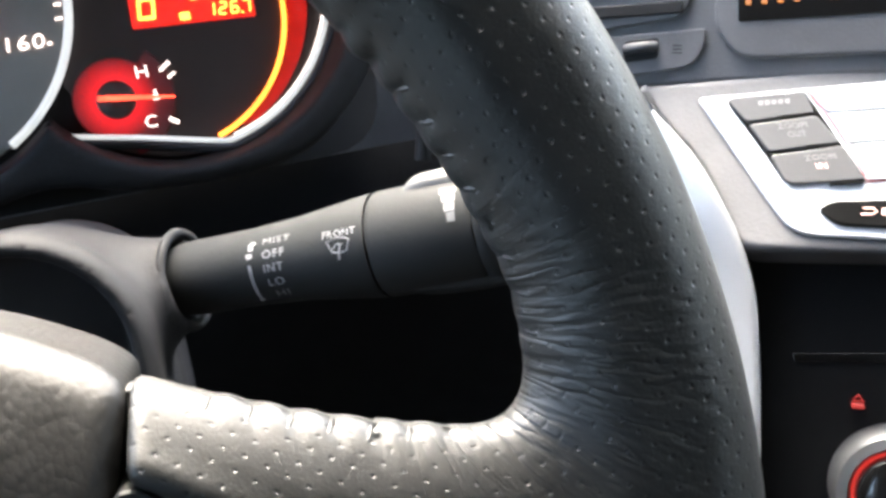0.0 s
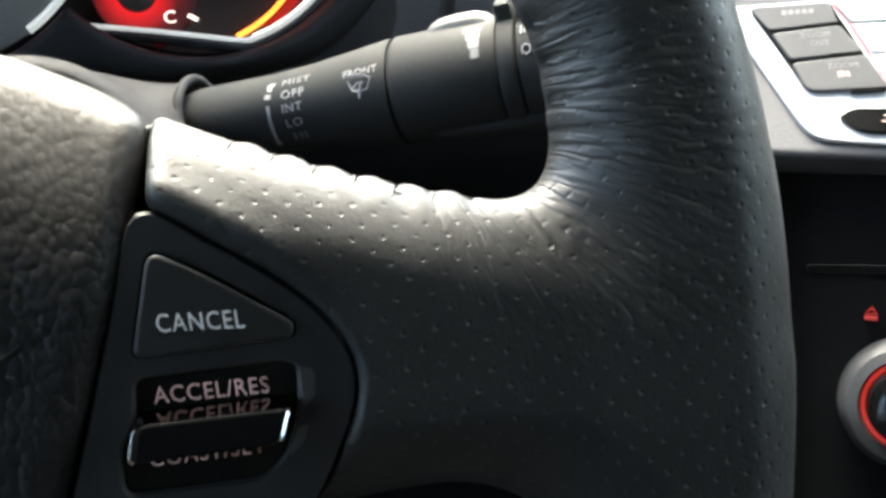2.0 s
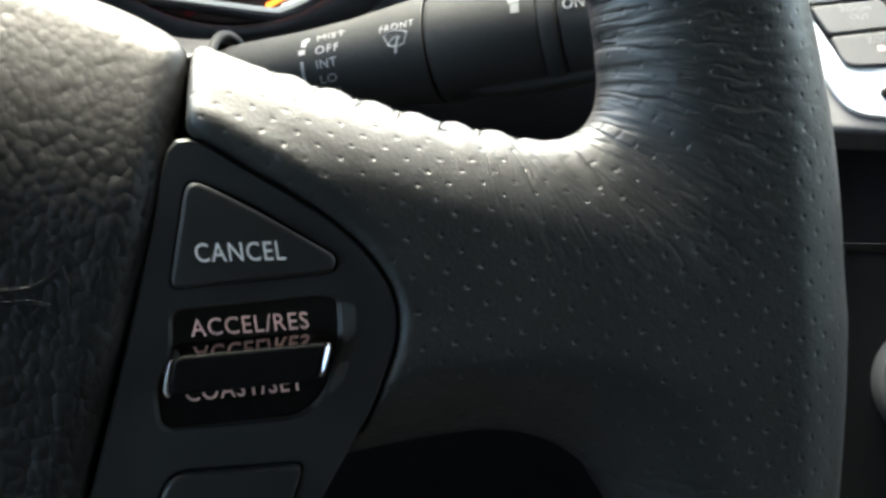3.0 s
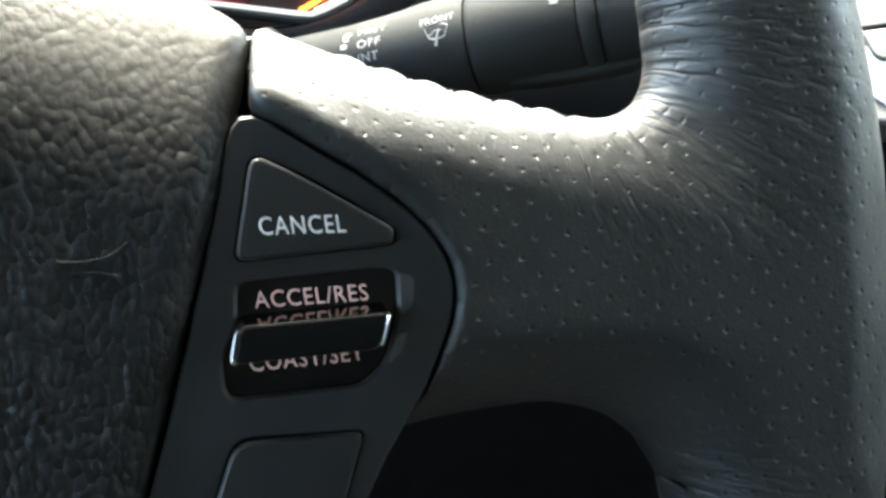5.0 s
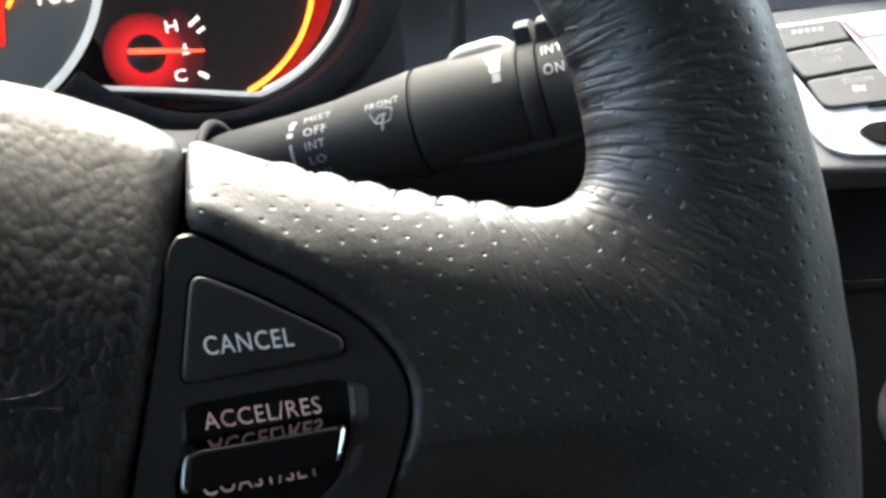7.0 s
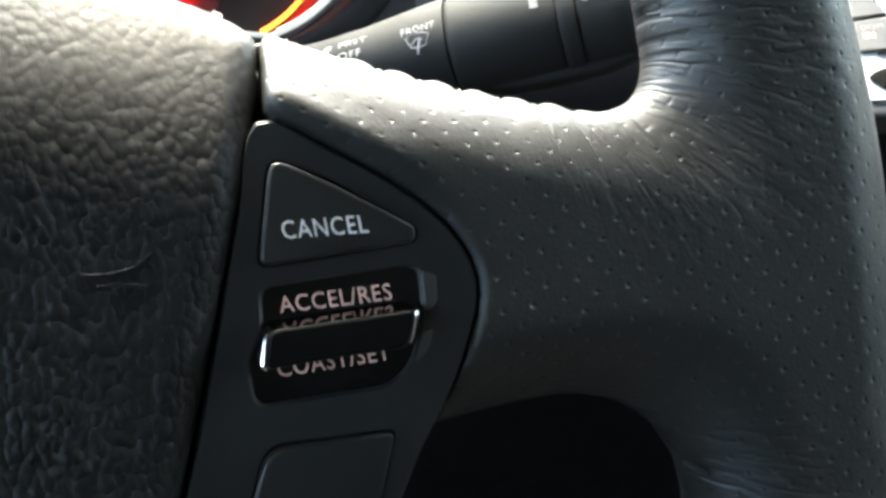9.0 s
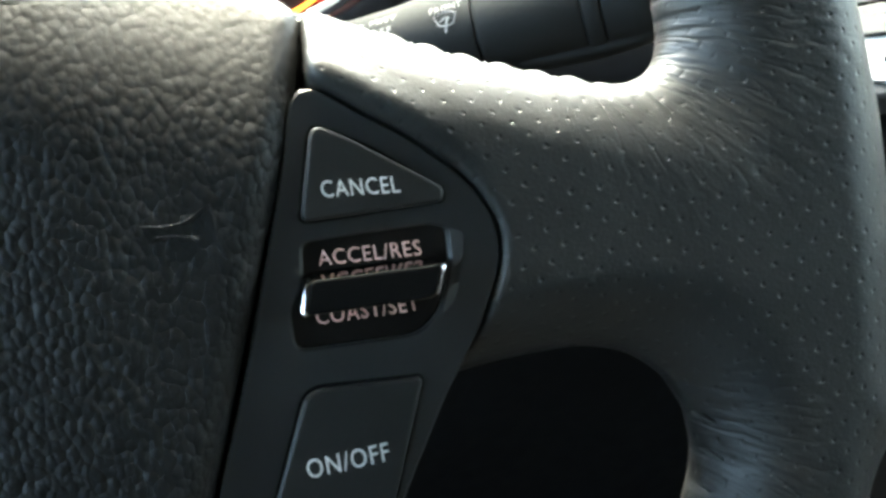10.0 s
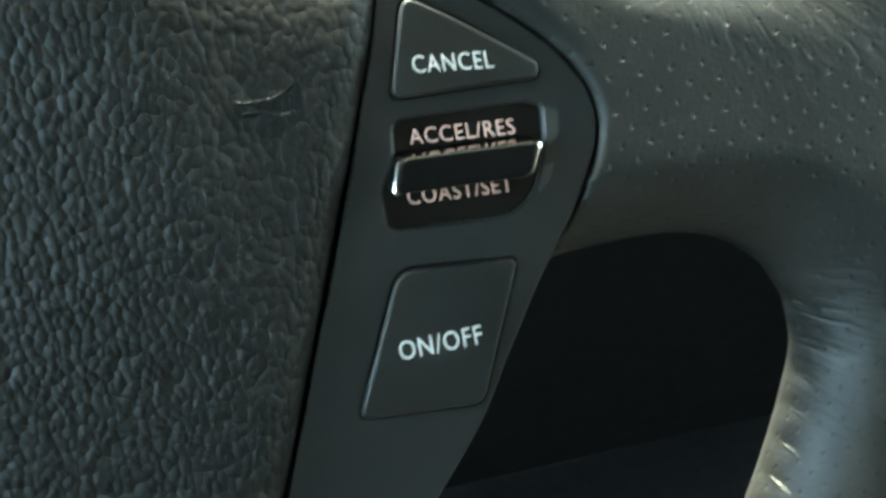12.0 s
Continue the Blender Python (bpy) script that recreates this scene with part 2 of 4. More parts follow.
def slab(bm, outline, low, high, bevel=0.0, lift=None, steps=3, dome=0.0):
    """A plate with that outline from low to high, its top edge rounded; lift(x, y) bends it onto a surface."""
    lift = lift or (lambda x, y: 0.0)
    pts = [Vector(p[:2]) for p in outline]
    n = len(pts)
    area = sum(pts[i - 1].cross(pts[i]) for i in range(n))
    if area < 0:
        pts.reverse()
    inward = []
    for i in range(n):
        d = (pts[i] - pts[i - 1]).normalized() + (pts[(i + 1) % n] - pts[i]).normalized()
        d = d.normalized() if d.length > 1e-6 else Vector((1, 0))
        inward.append(Vector((-d.y, d.x)))
    c = sum(pts, Vector((0, 0))) / n
    rings = [(0.0, low), (0.0, high - bevel)]
    rings += [(bevel * (1 - math.cos(a)), high - bevel + bevel * math.sin(a)) for a in (math.pi / 2 * k / steps for k in range(1, steps + 1))] if bevel else []
    loops = []
    for d, z in rings:
        loops.append([bm.verts.new((*(q := p + w * d), z + lift(*q))) for p, w in zip(pts, inward)])
    if bevel and not dome:
        loops.append([bm.verts.new((*(q := p + w * bevel * 1.3), high + lift(*q))) for p, w in zip(pts, inward)])
    for d in ((0.35, 0.7) if dome else ()):
        loops.append([bm.verts.new((*(q := (p + w * bevel).lerp(c, d)), high + dome * (1 - (1 - d) ** 2) + lift(*q))) for p, w in zip(pts, inward)])
    for a, b in zip(loops, loops[1:]):
        for i in range(n):
            bm.faces.new((a[i - 1], a[i], b[i], b[i - 1]))
    top = bm.faces.new(loops[-1])
    bm.faces.new(loops[0][::-1])
    bmesh.ops.triangulate(bm, faces=[top], ngon_method="EAR_CLIP")
    return bm


def plate(outline, low, high, bevel=0.0, lift=None, dome=0.0):
    return slab(bmesh.new(), outline, low, high, bevel, lift, 3, dome)


def frame_strip(bm, inner, outer, low, high, lift=None):
    """A closed band between two outlines with as many points, from low to high."""
    lift = lift or (lambda x, y: 0.0)
    ring = [[bm.verts.new((*p, z + lift(*p))) for p in line] for line, z in ((inner, low), (inner, high), (outer, high), (outer, low))]
    for k in range(4):
        a, b = ring[k], ring[(k + 1) % 4]
        for i in range(len(inner)):
            bm.faces.new((a[i - 1], a[i], b[i], b[i - 1]))
    return bm


def tube(bm, path, radius, sides=10, closed=False, flat=1.0):
    """A round rod along 3D points; radius may be a list."""
    path = [Vector(p) for p in path]
    n, rings = len(path), []
    for i, p in enumerate(path):
        a, b = (path[i - 1], path[(i + 1) % n]) if closed else (path[max(i - 1, 0)], path[min(i + 1, n - 1)])
        d = (b - a).normalized()
        u = d.cross(Vector((0, 0, 1)) if abs(d.z) < 0.9 else Vector((0, 1, 0))).normalized()
        v = u.cross(d)
        r = radius[i] if isinstance(radius, (list, tuple)) else radius
        rings.append([bm.verts.new(p + (u * math.cos(a) + v * flat * math.sin(a)) * r) for a in (2 * math.pi * k / sides for k in range(sides))])
    for a, b in zip(rings, rings[1:] + rings[:1] if closed else rings[1:]):
        for i in range(sides):
            bm.faces.new((a[i - 1], a[i], b[i], b[i - 1]))
    if not closed:
        bm.faces.new(rings[0]), bm.faces.new(rings[-1][::-1])
    return bm


def turned(profile, sides=48, about=(0, 0), start=0.0, sweep=360.0):
    """A body turned about the layout's z axis from rows of radius, z."""
    bm, rings = bmesh.new(), []
    whole = sweep >= 360
    steps = sides if whole else sides + 1
    for r, z in profile:
        rings.append([bm.verts.new((about[0] + r * math.cos(a), about[1] + r * math.sin(a), z)) for a in (radians(start + sweep * k / sides) for k in range(steps))])
    for a, b in zip(rings, rings[1:]):
        for i in range(0 if whole else 1, steps):
            bm.faces.new((a[i - 1], a[i], b[i], b[i - 1]))
    return bm


def lettering(words, box, deep=0.12, bend=None, shear=0.0, low=-0.1):
    """Raised letters filling the box x, y, width, height, bent onto a surface by bend(x, y, z)."""
    curve = bpy.data.curves.new("letters", "FONT")
    curve.body, curve.size, curve.extrude, curve.resolution_u, curve.offset = words, 1.0, 0.01, 3, 0.0
    curve.space_character = 1.1
    ob = bpy.data.objects.new("letters", curve)
    scene.collection.objects.link(ob)
    mesh = bpy.data.meshes.new_from_object(ob.evaluated_get(bpy.context.evaluated_depsgraph_get()))
    bpy.data.objects.remove(ob)
    bpy.data.curves.remove(curve)
    bm = bmesh.new()
    bm.from_mesh(mesh)
    bpy.data.meshes.remove(mesh)
    bmesh.ops.remove_doubles(bm, verts=bm.verts, dist=1e-4)
    xs, ys = [v.co.x for v in bm.verts], [v.co.y for v in bm.verts]
    for v in bm.verts:
        x = box[0] + (v.co.x - min(xs)) / (max(xs) - min(xs)) * box[2]
        y = box[1] + (v.co.y - min(ys)) / (max(ys) - min(ys)) * box[3]
        x, y, z = x + shear * (y - box[1]), y, deep if v.co.z > 0 else low
        v.co = bend(x, y, z) if bend else (x, y, z)
    return bm


def bars(boxes, deep=0.12, bend=None):
    """Small flat bars x, y, width, height."""
    bm = bmesh.new()
    for x, y, w, h in boxes:
        made = bmesh.ops.create_cube(bm, size=1.0)["verts"]
        for v in made:
            p = (x + (v.co.x + 0.5) * w, y + (v.co.y + 0.5) * h, deep if v.co.z > 0 else -0.1)
            v.co = bend(*p) if bend else p
    return bm


def smin(a, b, k):
    h = np.clip(0.5 + 0.5 * (b - a) / k, 0, 1)
    return b + (a - b) * h - k * h * (1 - h)


def away(x, y, outline):
    """Distance to a closed outline, negative inside."""
    P = np.array([tuple(p) for p in outline])
    x, y = np.broadcast_arrays(x, y)
    best, inside = np.full(np.shape(x), 1e9), np.zeros(np.shape(x), bool)
    for (ax, ay), (bx, by) in zip(P, np.roll(P, -1, 0)):
        ux, uy = bx - ax, by - ay
        t = np.clip(((x - ax) * ux + (y - ay) * uy) / (ux * ux + uy * uy + 1e-12), 0, 1)
        best = np.minimum(best, np.hypot(x - ax - t * ux, y - ay - t * uy))
        if ay != by:
            inside ^= ((ay > y) != (by > y)) & (x < ax + (y - ay) / (by - ay) * ux)
    return np.where(inside, -best, best)


def solid(name, shape, low, high, step, extra=None):
    """A closed smooth mesh of where shape(x, y, z) is below zero (surface nets), drawn onto the surface."""
    axes = [np.arange(a, b + step, step) for a, b in zip(low, high)]
    F = shape(axes[0][:, None, None], axes[1][None, :, None], axes[2][None, None, :])
    S = F < 0
    cells = tuple(n - 1 for n in S.shape)
    count = sum(S[i : i + cells[0], j : j + cells[1], k : k + cells[2]].astype(np.int8) for i in (0, 1) for j in (0, 1) for k in (0, 1))
    active = (count > 0) & (count < 8)
    ids = np.full(cells, -1, np.int64)
    ids[active] = np.arange(active.sum())
    where = np.argwhere(active)
    P = np.stack([axes[d][where[:, d]] + step / 2 for d in range(3)], 1).astype(float)
    for _ in range(6):
        f = shape(*P.T)
        G = np.stack([(shape(*(P + np.eye(3)[d] * 0.05).T) - f) / 0.05 for d in range(3)], 1)
        move = -f[:, None] * G / np.maximum((G * G).sum(1), 0.2)[:, None]
        P += np.clip(move, -step, step) * 0.8
    quads = []
    for d in range(3):
        u, v = (d + 1) % 3, (d + 2) % 3
        a = np.take(S, range(cells[d]), d)
        b = np.take(S, range(1, cells[d] + 1), d)
        for sign in (0, 1):
            at = np.argwhere((a & ~b) if sign else (~a & b))
            at = at[(at[:, u] > 0) & (at[:, v] > 0) & (at[:, u] < cells[u]) & (at[:, v] < cells[v])]
            corner = []
            for du, dv in ((0, 0), (1, 0), (1, 1), (0, 1)):
                q = at.copy()
                q[:, u] -= du
                q[:, v] -= dv
                corner.append(ids[tuple(q.T)])
            quad = np.stack(corner if not sign else corner[::-1], 1)
            quads.append(quad[:, ::-1])
    quads = np.concatenate(quads)
    quads = quads[(quads >= 0).all(1)]
    label = np.arange(len(P))
    while True:
        low = label[quads].min(1)
        new_label = label.copy()
        for c in range(4):
            np.minimum.at(new_label, quads[:, c], low)
        new_label = new_label[new_label]
        if (new_label == label).all():
            break
        label = new_label
    main = np.bincount(label).argmax()
    keep = label == main
    quads = (np.cumsum(keep) - 1)[quads[keep[quads].all(1)]]
    P = P[keep]
    mesh = bpy.data.meshes.new(name)
    mesh.from_pydata((P * MM).tolist(), [], quads.tolist())
    for key, value in (extra(P) if extra else {}).items():
        mesh.attributes.new(key, "FLOAT_VECTOR", "POINT").data.foreach_set("vector", value.astype(np.float32).ravel())
    mesh.update()
    return mesh


# ---- the steering wheel ----
WHEEL = plan((1, 0, 0), (0, 0.42262, 0.90631), (0, -0.90631, 0.42262), (0, 0, 1.0))
HUB = (-112.0, -12.3)
wheel = thing("steering_wheel", "black perforated leather steering wheel with thumb switches", "steering wheel", WHEEL)
POD = smooth_loop([(-26.4, 12.6), (-15.9, 6.1), (-8.1, -0.2), (-2.0, -6.8), (1.4, -13.8), (1.0, -20.9), (-3.5, -29.6), (-8.0, -36), (-12.2, -41.4), (-19.2, -51.9), (-28.5, -65.5), (-46, -82), (-61.8, -80), (-52.0, -51.2), (-43.9, -31.8), (-36.9, -13.8), (-31.7, -0.1)], 5)


def pod_z(x, y):
    return 0.0 * x


def wheel_fields(x, y):
    xm = HUB[0] + np.abs(x - HUB[0])
    rim = np.maximum(155.5 + 2.4 * np.clip((-42 - y) / 24, 0, 1) + 2.6 * np.clip((y - 18) / 30, 0, 1) + 2.2 * np.exp(-(((y - 28) / 14) ** 2)) - np.hypot(x - HUB[0], y + 8.0), np.hypot(x - HUB[0], y + 5.0) - 193.0)
    top = (y - (16.6 - 0.44 * xm + 0.0028 * xm * xm)) / 1.08
    low = -39.0 - 0.004 * (xm - 3) ** 2 - y
    spoke = np.maximum(np.maximum(top, low), xm - 60.0)
    d = smin(rim, spoke, 15.0 + 13.0 * np.clip((-y - 12) / 18, 0, 1))
    pod = away(xm, y, POD)
    near = np.clip((xm + 5) / 40.0, 0, 1)
    zc = -13.9 - 1.2 * near * near * (3 - 2 * near)
    half = 15.0 + 0.8 * np.exp(-(((pod - 4.0) / 2.2) ** 2)) * np.clip((y + 6) / 10, 0, 1)
    return d, pod, zc, half


SEAM = 6.2


def soft_edge(a, b, r, power):
    """An extruded outline, a across and b along its depth, with an edge between a chamfer and a round."""
    a, b = a + r, b + r
    ap, bp = np.maximum(a, 0), np.maximum(b, 0)
    return np.minimum(np.maximum(a, b), 0) + (ap**power + bp**power + 1e-9) ** (1 / power) - r


def wheel_shape(x, y, z):
    d, pod, zc, half = wheel_fields(x, y)
    deep = np.exp(-(((z - zc - 2.0) / 5.0) ** 2))
    along = np.sqrt(np.abs(np.sin(np.pi * (x + 11.0) / SEAM)) + 0.02)
    on_spoke = np.clip((x + 13) / 4, 0, 1) * np.clip((30 - x) / 4, 0, 1) * np.clip((y - 2) / 4, 0, 1)
    turn = np.arctan2(y - HUB[1], x - HUB[0])
    round_rim = np.sqrt(np.abs(np.sin(np.pi * turn * 154 / 6.4)) + 0.02)
    on_rim = np.clip((x - 2) / 6, 0, 1) * np.clip((y - 15) / 6, 0, 1) * np.clip((60 - x) / 6, 0, 1)
    on_low = np.clip((x - 14) / 8, 0, 1) * np.clip((-44 - y) / 8, 0, 1) * np.clip((60 - x) / 6, 0, 1) * np.clip((y + 130) / 10, 0, 1)
    on_rim = np.maximum(on_rim, 0.55 * on_low)
    d = d + deep * (on_spoke * (1.0 - 1.55 * along) + on_rim * (0.8 - 1.4 * round_rim))
    f = soft_edge(d, np.abs(z - zc) - half, 13.0 + 1.6 * np.clip((x - 18) / 20, 0, 1), 1.45 + 0.45 * np.clip((x - 14) / 26, 0, 1))
    beside = np.where(np.abs(x - HUB[0]) < 110, np.abs(x - HUB[0]) - np.where(y > 0, 89.1 + 0.16 * (y - 26), 91.0), 5.0)
    return -smin(smin(-f, beside, 3.2), pod - 0.5, 1.4)


def wheel_marks(P):
    x, y, z = P.T
    d, pod, zc, half = wheel_fields(x, y)
    gx = (wheel_fields(x + 0.3, y)[0] - d) / 0.3
    gy = (wheel_fields(x, y + 0.3)[0] - d) / 0.3
    back = 0.85 * np.maximum(zc + half - z, 0)
    ang, rad = np.arctan2(y - 24.0, x - 18.0), np.hypot(x - 18.0, y - 24.0)
    mask = np.clip(1.3 - np.hypot((x - 47) / 27, (y - 7) / 27), 0, 1) + np.clip(1.0 - np.abs(x - 40) / 16, 0, 1) * np.clip((y - 5) / 20, 0, 1) * np.clip((60 - y) / 40, 0, 1) * 0.9
    low = y < -30
    ang = np.where(low, np.arctan2(y + 46.0, x - 10.0), ang)
    rad = np.where(low, np.hypot(x - 10.0, y + 46.0), rad)
    mask = mask + np.clip(1.15 - np.hypot((x - 43) / 15, (y + 66) / 24), 0, 1) * low
    return {"lay": np.stack([x + gx * back, y + gy * back, 0 * x], 1), "fold": np.stack([ang * 10.0, rad * 0.07, np.clip(mask, 0, 1)], 1)}


part("rim_and_spoke_cover", solid("rim_and_spoke_cover", wheel_shape, (-306, -206, -36), (82, 182, 8), 1.4, wheel_marks), LEATHER, wheel, "black perforated leather with drawn folds", 180)

PAD = smooth_loop([(-24.2, 22), (-24.6, 28.0), (-34, 35.0), (-50, 42.5), (-80, 50), (-112, 52), (-144, 50), (-174, 42.5), (-190, 35.0), (-199.4, 28.0), (-199.8, 22), (-194.5, 7), (-178, -33), (-164, -67), (-152, -92), (-112, -102), (-72, -92), (-59.4, -67), (-45.3, -33), (-29.0, 7)], 5)


def pad_shape(x, y, z):
    d = away(x, y, PAD)
    front = pad_front(x, y)
    return soft_edge(d, np.abs(z - (front - 20)) - 20, 5.0, 1.8)


def pad_front(x, y):
    xm = np.abs(x - HUB[0])
    edge = 1 / (1 + np.exp(-(xm - 56) / 4.5))
    return 6.8 - 3.2 * edge + 0.04 * (y + 6) * (1 - edge) - 0.0095 * np.maximum(y + 5 - 0.4 * np.clip(84 - xm, 0, 40), 0) ** 2


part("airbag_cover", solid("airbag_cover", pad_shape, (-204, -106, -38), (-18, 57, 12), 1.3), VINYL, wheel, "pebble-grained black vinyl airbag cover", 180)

# thumb switches
def holed_plate(outline, hole, low, floor, bevel):
    """A plate whose top is pierced by a hole with walls down to the floor."""
    bm = bmesh.new()
    n = len(outline)
    rings = [[bm.verts.new((p[0], p[1], z)) for p in outline] for z in (low, -bevel)]
    mid = sum((Vector(p[:2]) for p in outline), Vector((0, 0))) / n
    inner = [Vector(p[:2]) + (mid - Vector(p[:2])).normalized() * bevel for p in outline]
    rings.append([bm.verts.new((*p, 0.0)) for p in inner])
    for r0, r1 in zip(rings, rings[1:]):
        for i in range(n):
            bm.faces.new((r0[i - 1], r0[i], r1[i], r1[i - 1]))
    c = sum((Vector(p[:2]) for p in hole), Vector((0, 0))) / len(hole)
    grown = [Vector(p[:2]) + (Vector(p[:2]) - c).normalized() * 0.5 for p in hole]
    lips = [[bm.verts.new((*p, z)) for p in line] for line, z in ((grown, 0.0), (hole, -0.4), (hole, floor))]
    for r0, r1 in zip(lips, lips[1:]):
        for i in range(len(hole)):
            bm.faces.new((r0[i - 1], r0[i], r1[i], r1[i - 1]))
    edges = []
    for ring in (rings[-1], lips[0]):
        for i in range(len(ring)):
            e = bm.edges.get((ring[i - 1], ring[i])) or bm.edges.new((ring[i - 1], ring[i]))
            edges.append(e)
    bmesh.ops.triangle_fill(bm, use_beauty=True, use_dissolve=False, edges=edges)
    return bm


def slanted(slope, x0):
    """Puts lettering on the panel with its baseline sloping."""
    return lambda x, y, z: (x, y + slope * (x - x0), z)


SLOT = rounded([(-30.6, -11.6), (-9.0, -12.6), (-6.8, -13.6), (-7.4, -20.4), (-10.6, -27.2), (-14.6, -29.9), (-34.6, -28.6), (-34.4, -22.0), (-31.4, -18.0)], [2, 3, 1.5, 4, 3, 3, 2, 2, 2])
panel = part("switch_panel", holed_plate(POD, SLOT, -14, -1.6, 0.35), SWITCH, wheel, "satin black switch panel", 30)
CANCEL = rounded([(-25.6, 7.2), (-18.6, 2.6), (-6.2, -7.0), (-6.8, -9.3), (-30.3, -8.4)], [2.8, 9.0, 1.2, 1.0, 2.0])
# no real gap is cut: a black plate paints its shade
part("button_gap_shade", plate([Vector(p) + (Vector(p) - Vector((-20, -3))).normalized() * 0.55 for p in CANCEL], -1, 0.05), GAP, panel, "black plate painted as the shade in the button's gap")
cancel = part("cancel_button", plate(CANCEL, -2, 1.6, 0.55, pod_z), BUTTON, panel)
part("cancel_lettering", lettering("CANCEL", (-26.0, -5.1, 12.6, 2.75), 1.66, slanted(-0.115, -26.0)), WHITE_PRINT, cancel, "white printed word")
part("switch_well", plate([Vector(p) + (Vector(p) - Vector((-19, -21))).normalized() * 0.3 for p in SLOT], -5, -1.3), GLOSSY, panel, "polished black window round the rocker")
part("accel_lettering", lettering("ACCEL/RES", (-28.4, -15.9, 17.0, 2.55), -1.22, slanted(-0.085, -28.4), low=-1.5), PINK_PRINT, panel, "warm white printed words")
part("coast_lettering", lettering("COAST/SET", (-30.5, -25.25, 17.0, 2.5), -1.22, slanted(-0.06, -30.6), low=-1.5), PINK_PRINT, panel, "warm white printed words")
ROCK = rounded([(-31.2, -17.5), (-8.9, -18.9), (-11.0, -24.2), (-32.9, -23.0)], [1.6, 1.2, 1.6, 1.2])
bm = bmesh.new()
foot = [bm.verts.new((p[0], p[1] + (1.0 if p[1] > -21 - 0.06 * (p[0] + 21) else 0.0), -1.4)) for p in ROCK]
crown = [bm.verts.new((p[0], p[1], 4.7)) for p in ROCK]
for i in range(len(ROCK)):
    bm.faces.new((foot[i - 1], foot[i], crown[i], crown[i - 1]))
bm.faces.new(crown)
bm.faces.new(foot[::-1])
rocker = part("rocker", bm, DARK_CHROME, panel, "dark chrome rocker body")
MIDDLE = Vector((-21.0, -20.9))
part("rocker_cap", plate([MIDDLE + Vector(((p.x - MIDDLE.x) * 0.96, (p.y - MIDDLE.y) * 0.985)) for p in map(Vector, ROCK)], 3.0, 5.05, 0.5), ROCKER, rocker, "matt black finger pad")
for run in (ROCK[19:] + ROCK[:3], ROCK[8:15]):
    part("rocker_trim", tube(bmesh.new(), [(*p, 4.65) for p in run], 0.34, 8), CHROME, rocker, "thin chrome edge")
# two paler plates stand in for light caught by the recess's end wall
part("end_wall_highlight", plate(rounded([(-6.4, -13.8), (-4.2, -14.8), (-4.8, -19.0), (-6.9, -20.3)], 0.8), -1.0, 0.12, 0.1), CLIP, panel, "grey plate painted as light on the recess wall")
part("end_wall_highlight", plate(rounded([(-10.0, -27.5), (-7.6, -25.7), (-6.2, -22.8), (-8.2, -23.3)], 0.7), -1.0, 0.12, 0.1), CLIP, panel, "grey plate painted as light on the recess wall")
ONOFF = rounded([(-34.4, -35.0), (-15.2, -36.8), (-24.9, -58.8), (-45.1, -57.2)], [3.0, 1.6, 2.0, 2.0])
# black plate in place of the shaded gap, as above
part("button_gap_shade", plate([Vector(p) + (Vector(p) - Vector((-30, -47))).normalized() * 0.55 for p in ONOFF], -1, 0.05), GAP, panel, "black plate painted as the shade in the button's gap")
onoff = part("on_off_button", plate(ONOFF, -2, 1.5, 0.6, pod_z), BUTTON, panel)
part("on_off_lettering", lettering("ON/OFF", (-36.7, -49.1, 13.5, 3.1), 1.56), WHITE_PRINT, onoff, "white printed word")


# cross stitches along the edge of the upper opening
def stitch(parent, x):
    """The waxed thread that pinches the edge of the leather between two puffs."""
    y = 16.6 - 0.44 * x + 0.0028 * x * x
    zc = float(wheel_fields(np.array(x), np.array(y))[2])
    g = Vector((0.40, 1.0, 0)).normalized()
    t = Vector((g.y, -g.x, 0))
    q = Vector((x, y, zc + 2.5)) - g * 1.25
    bm = bmesh.new()
    tube(bm, [q + t * 0.5 + Vector((0, 0, -3)), q + g * 0.7, q - t * 0.5 + Vector((0, 0, 2.6)) + g * 0.15, q - t * 1.1 + Vector((0, 0, 5.2)) - g * 2.0], [0.4, 0.62, 0.5, 0.25], 7)
    part("stitch", bm, THREAD, parent, "waxed black thread")


for k in range(6):
    stitch(wheel, -11.0 + SEAM * k)


def rim_stitch(parent, turn):
    """The thread drawn over the inner edge of the rim."""
    g = Vector((math.cos(turn), math.sin(turn), 0))
    t = Vector((-g.y, g.x, 0))
    r = 150.0
    while float(wheel_fields(*(np.array(c) for c in (HUB[0] + g.x * r, HUB[1] + g.y * r)))[0]) > 0 and r < 175:
        r += 0.2
    x, y = HUB[0] + g.x * r, HUB[1] + g.y * r
    q = Vector((x, y, float(wheel_fields(np.array(x), np.array(y))[2]) + 2.5)) + g * 1.4
    bm = bmesh.new()
    tube(bm, [q + t * 0.5 + Vector((0, 0, -3)), q - g * 0.7, q - t * 0.5 + Vector((0, 0, 2.6)) - g * 0.2, q - t * 1.1 + Vector((0, 0, 5.0)) + g * 1.2], [0.4, 0.7, 0.6, 0.3], 7)
    part("stitch", bm, THREAD, parent, "waxed black thread")


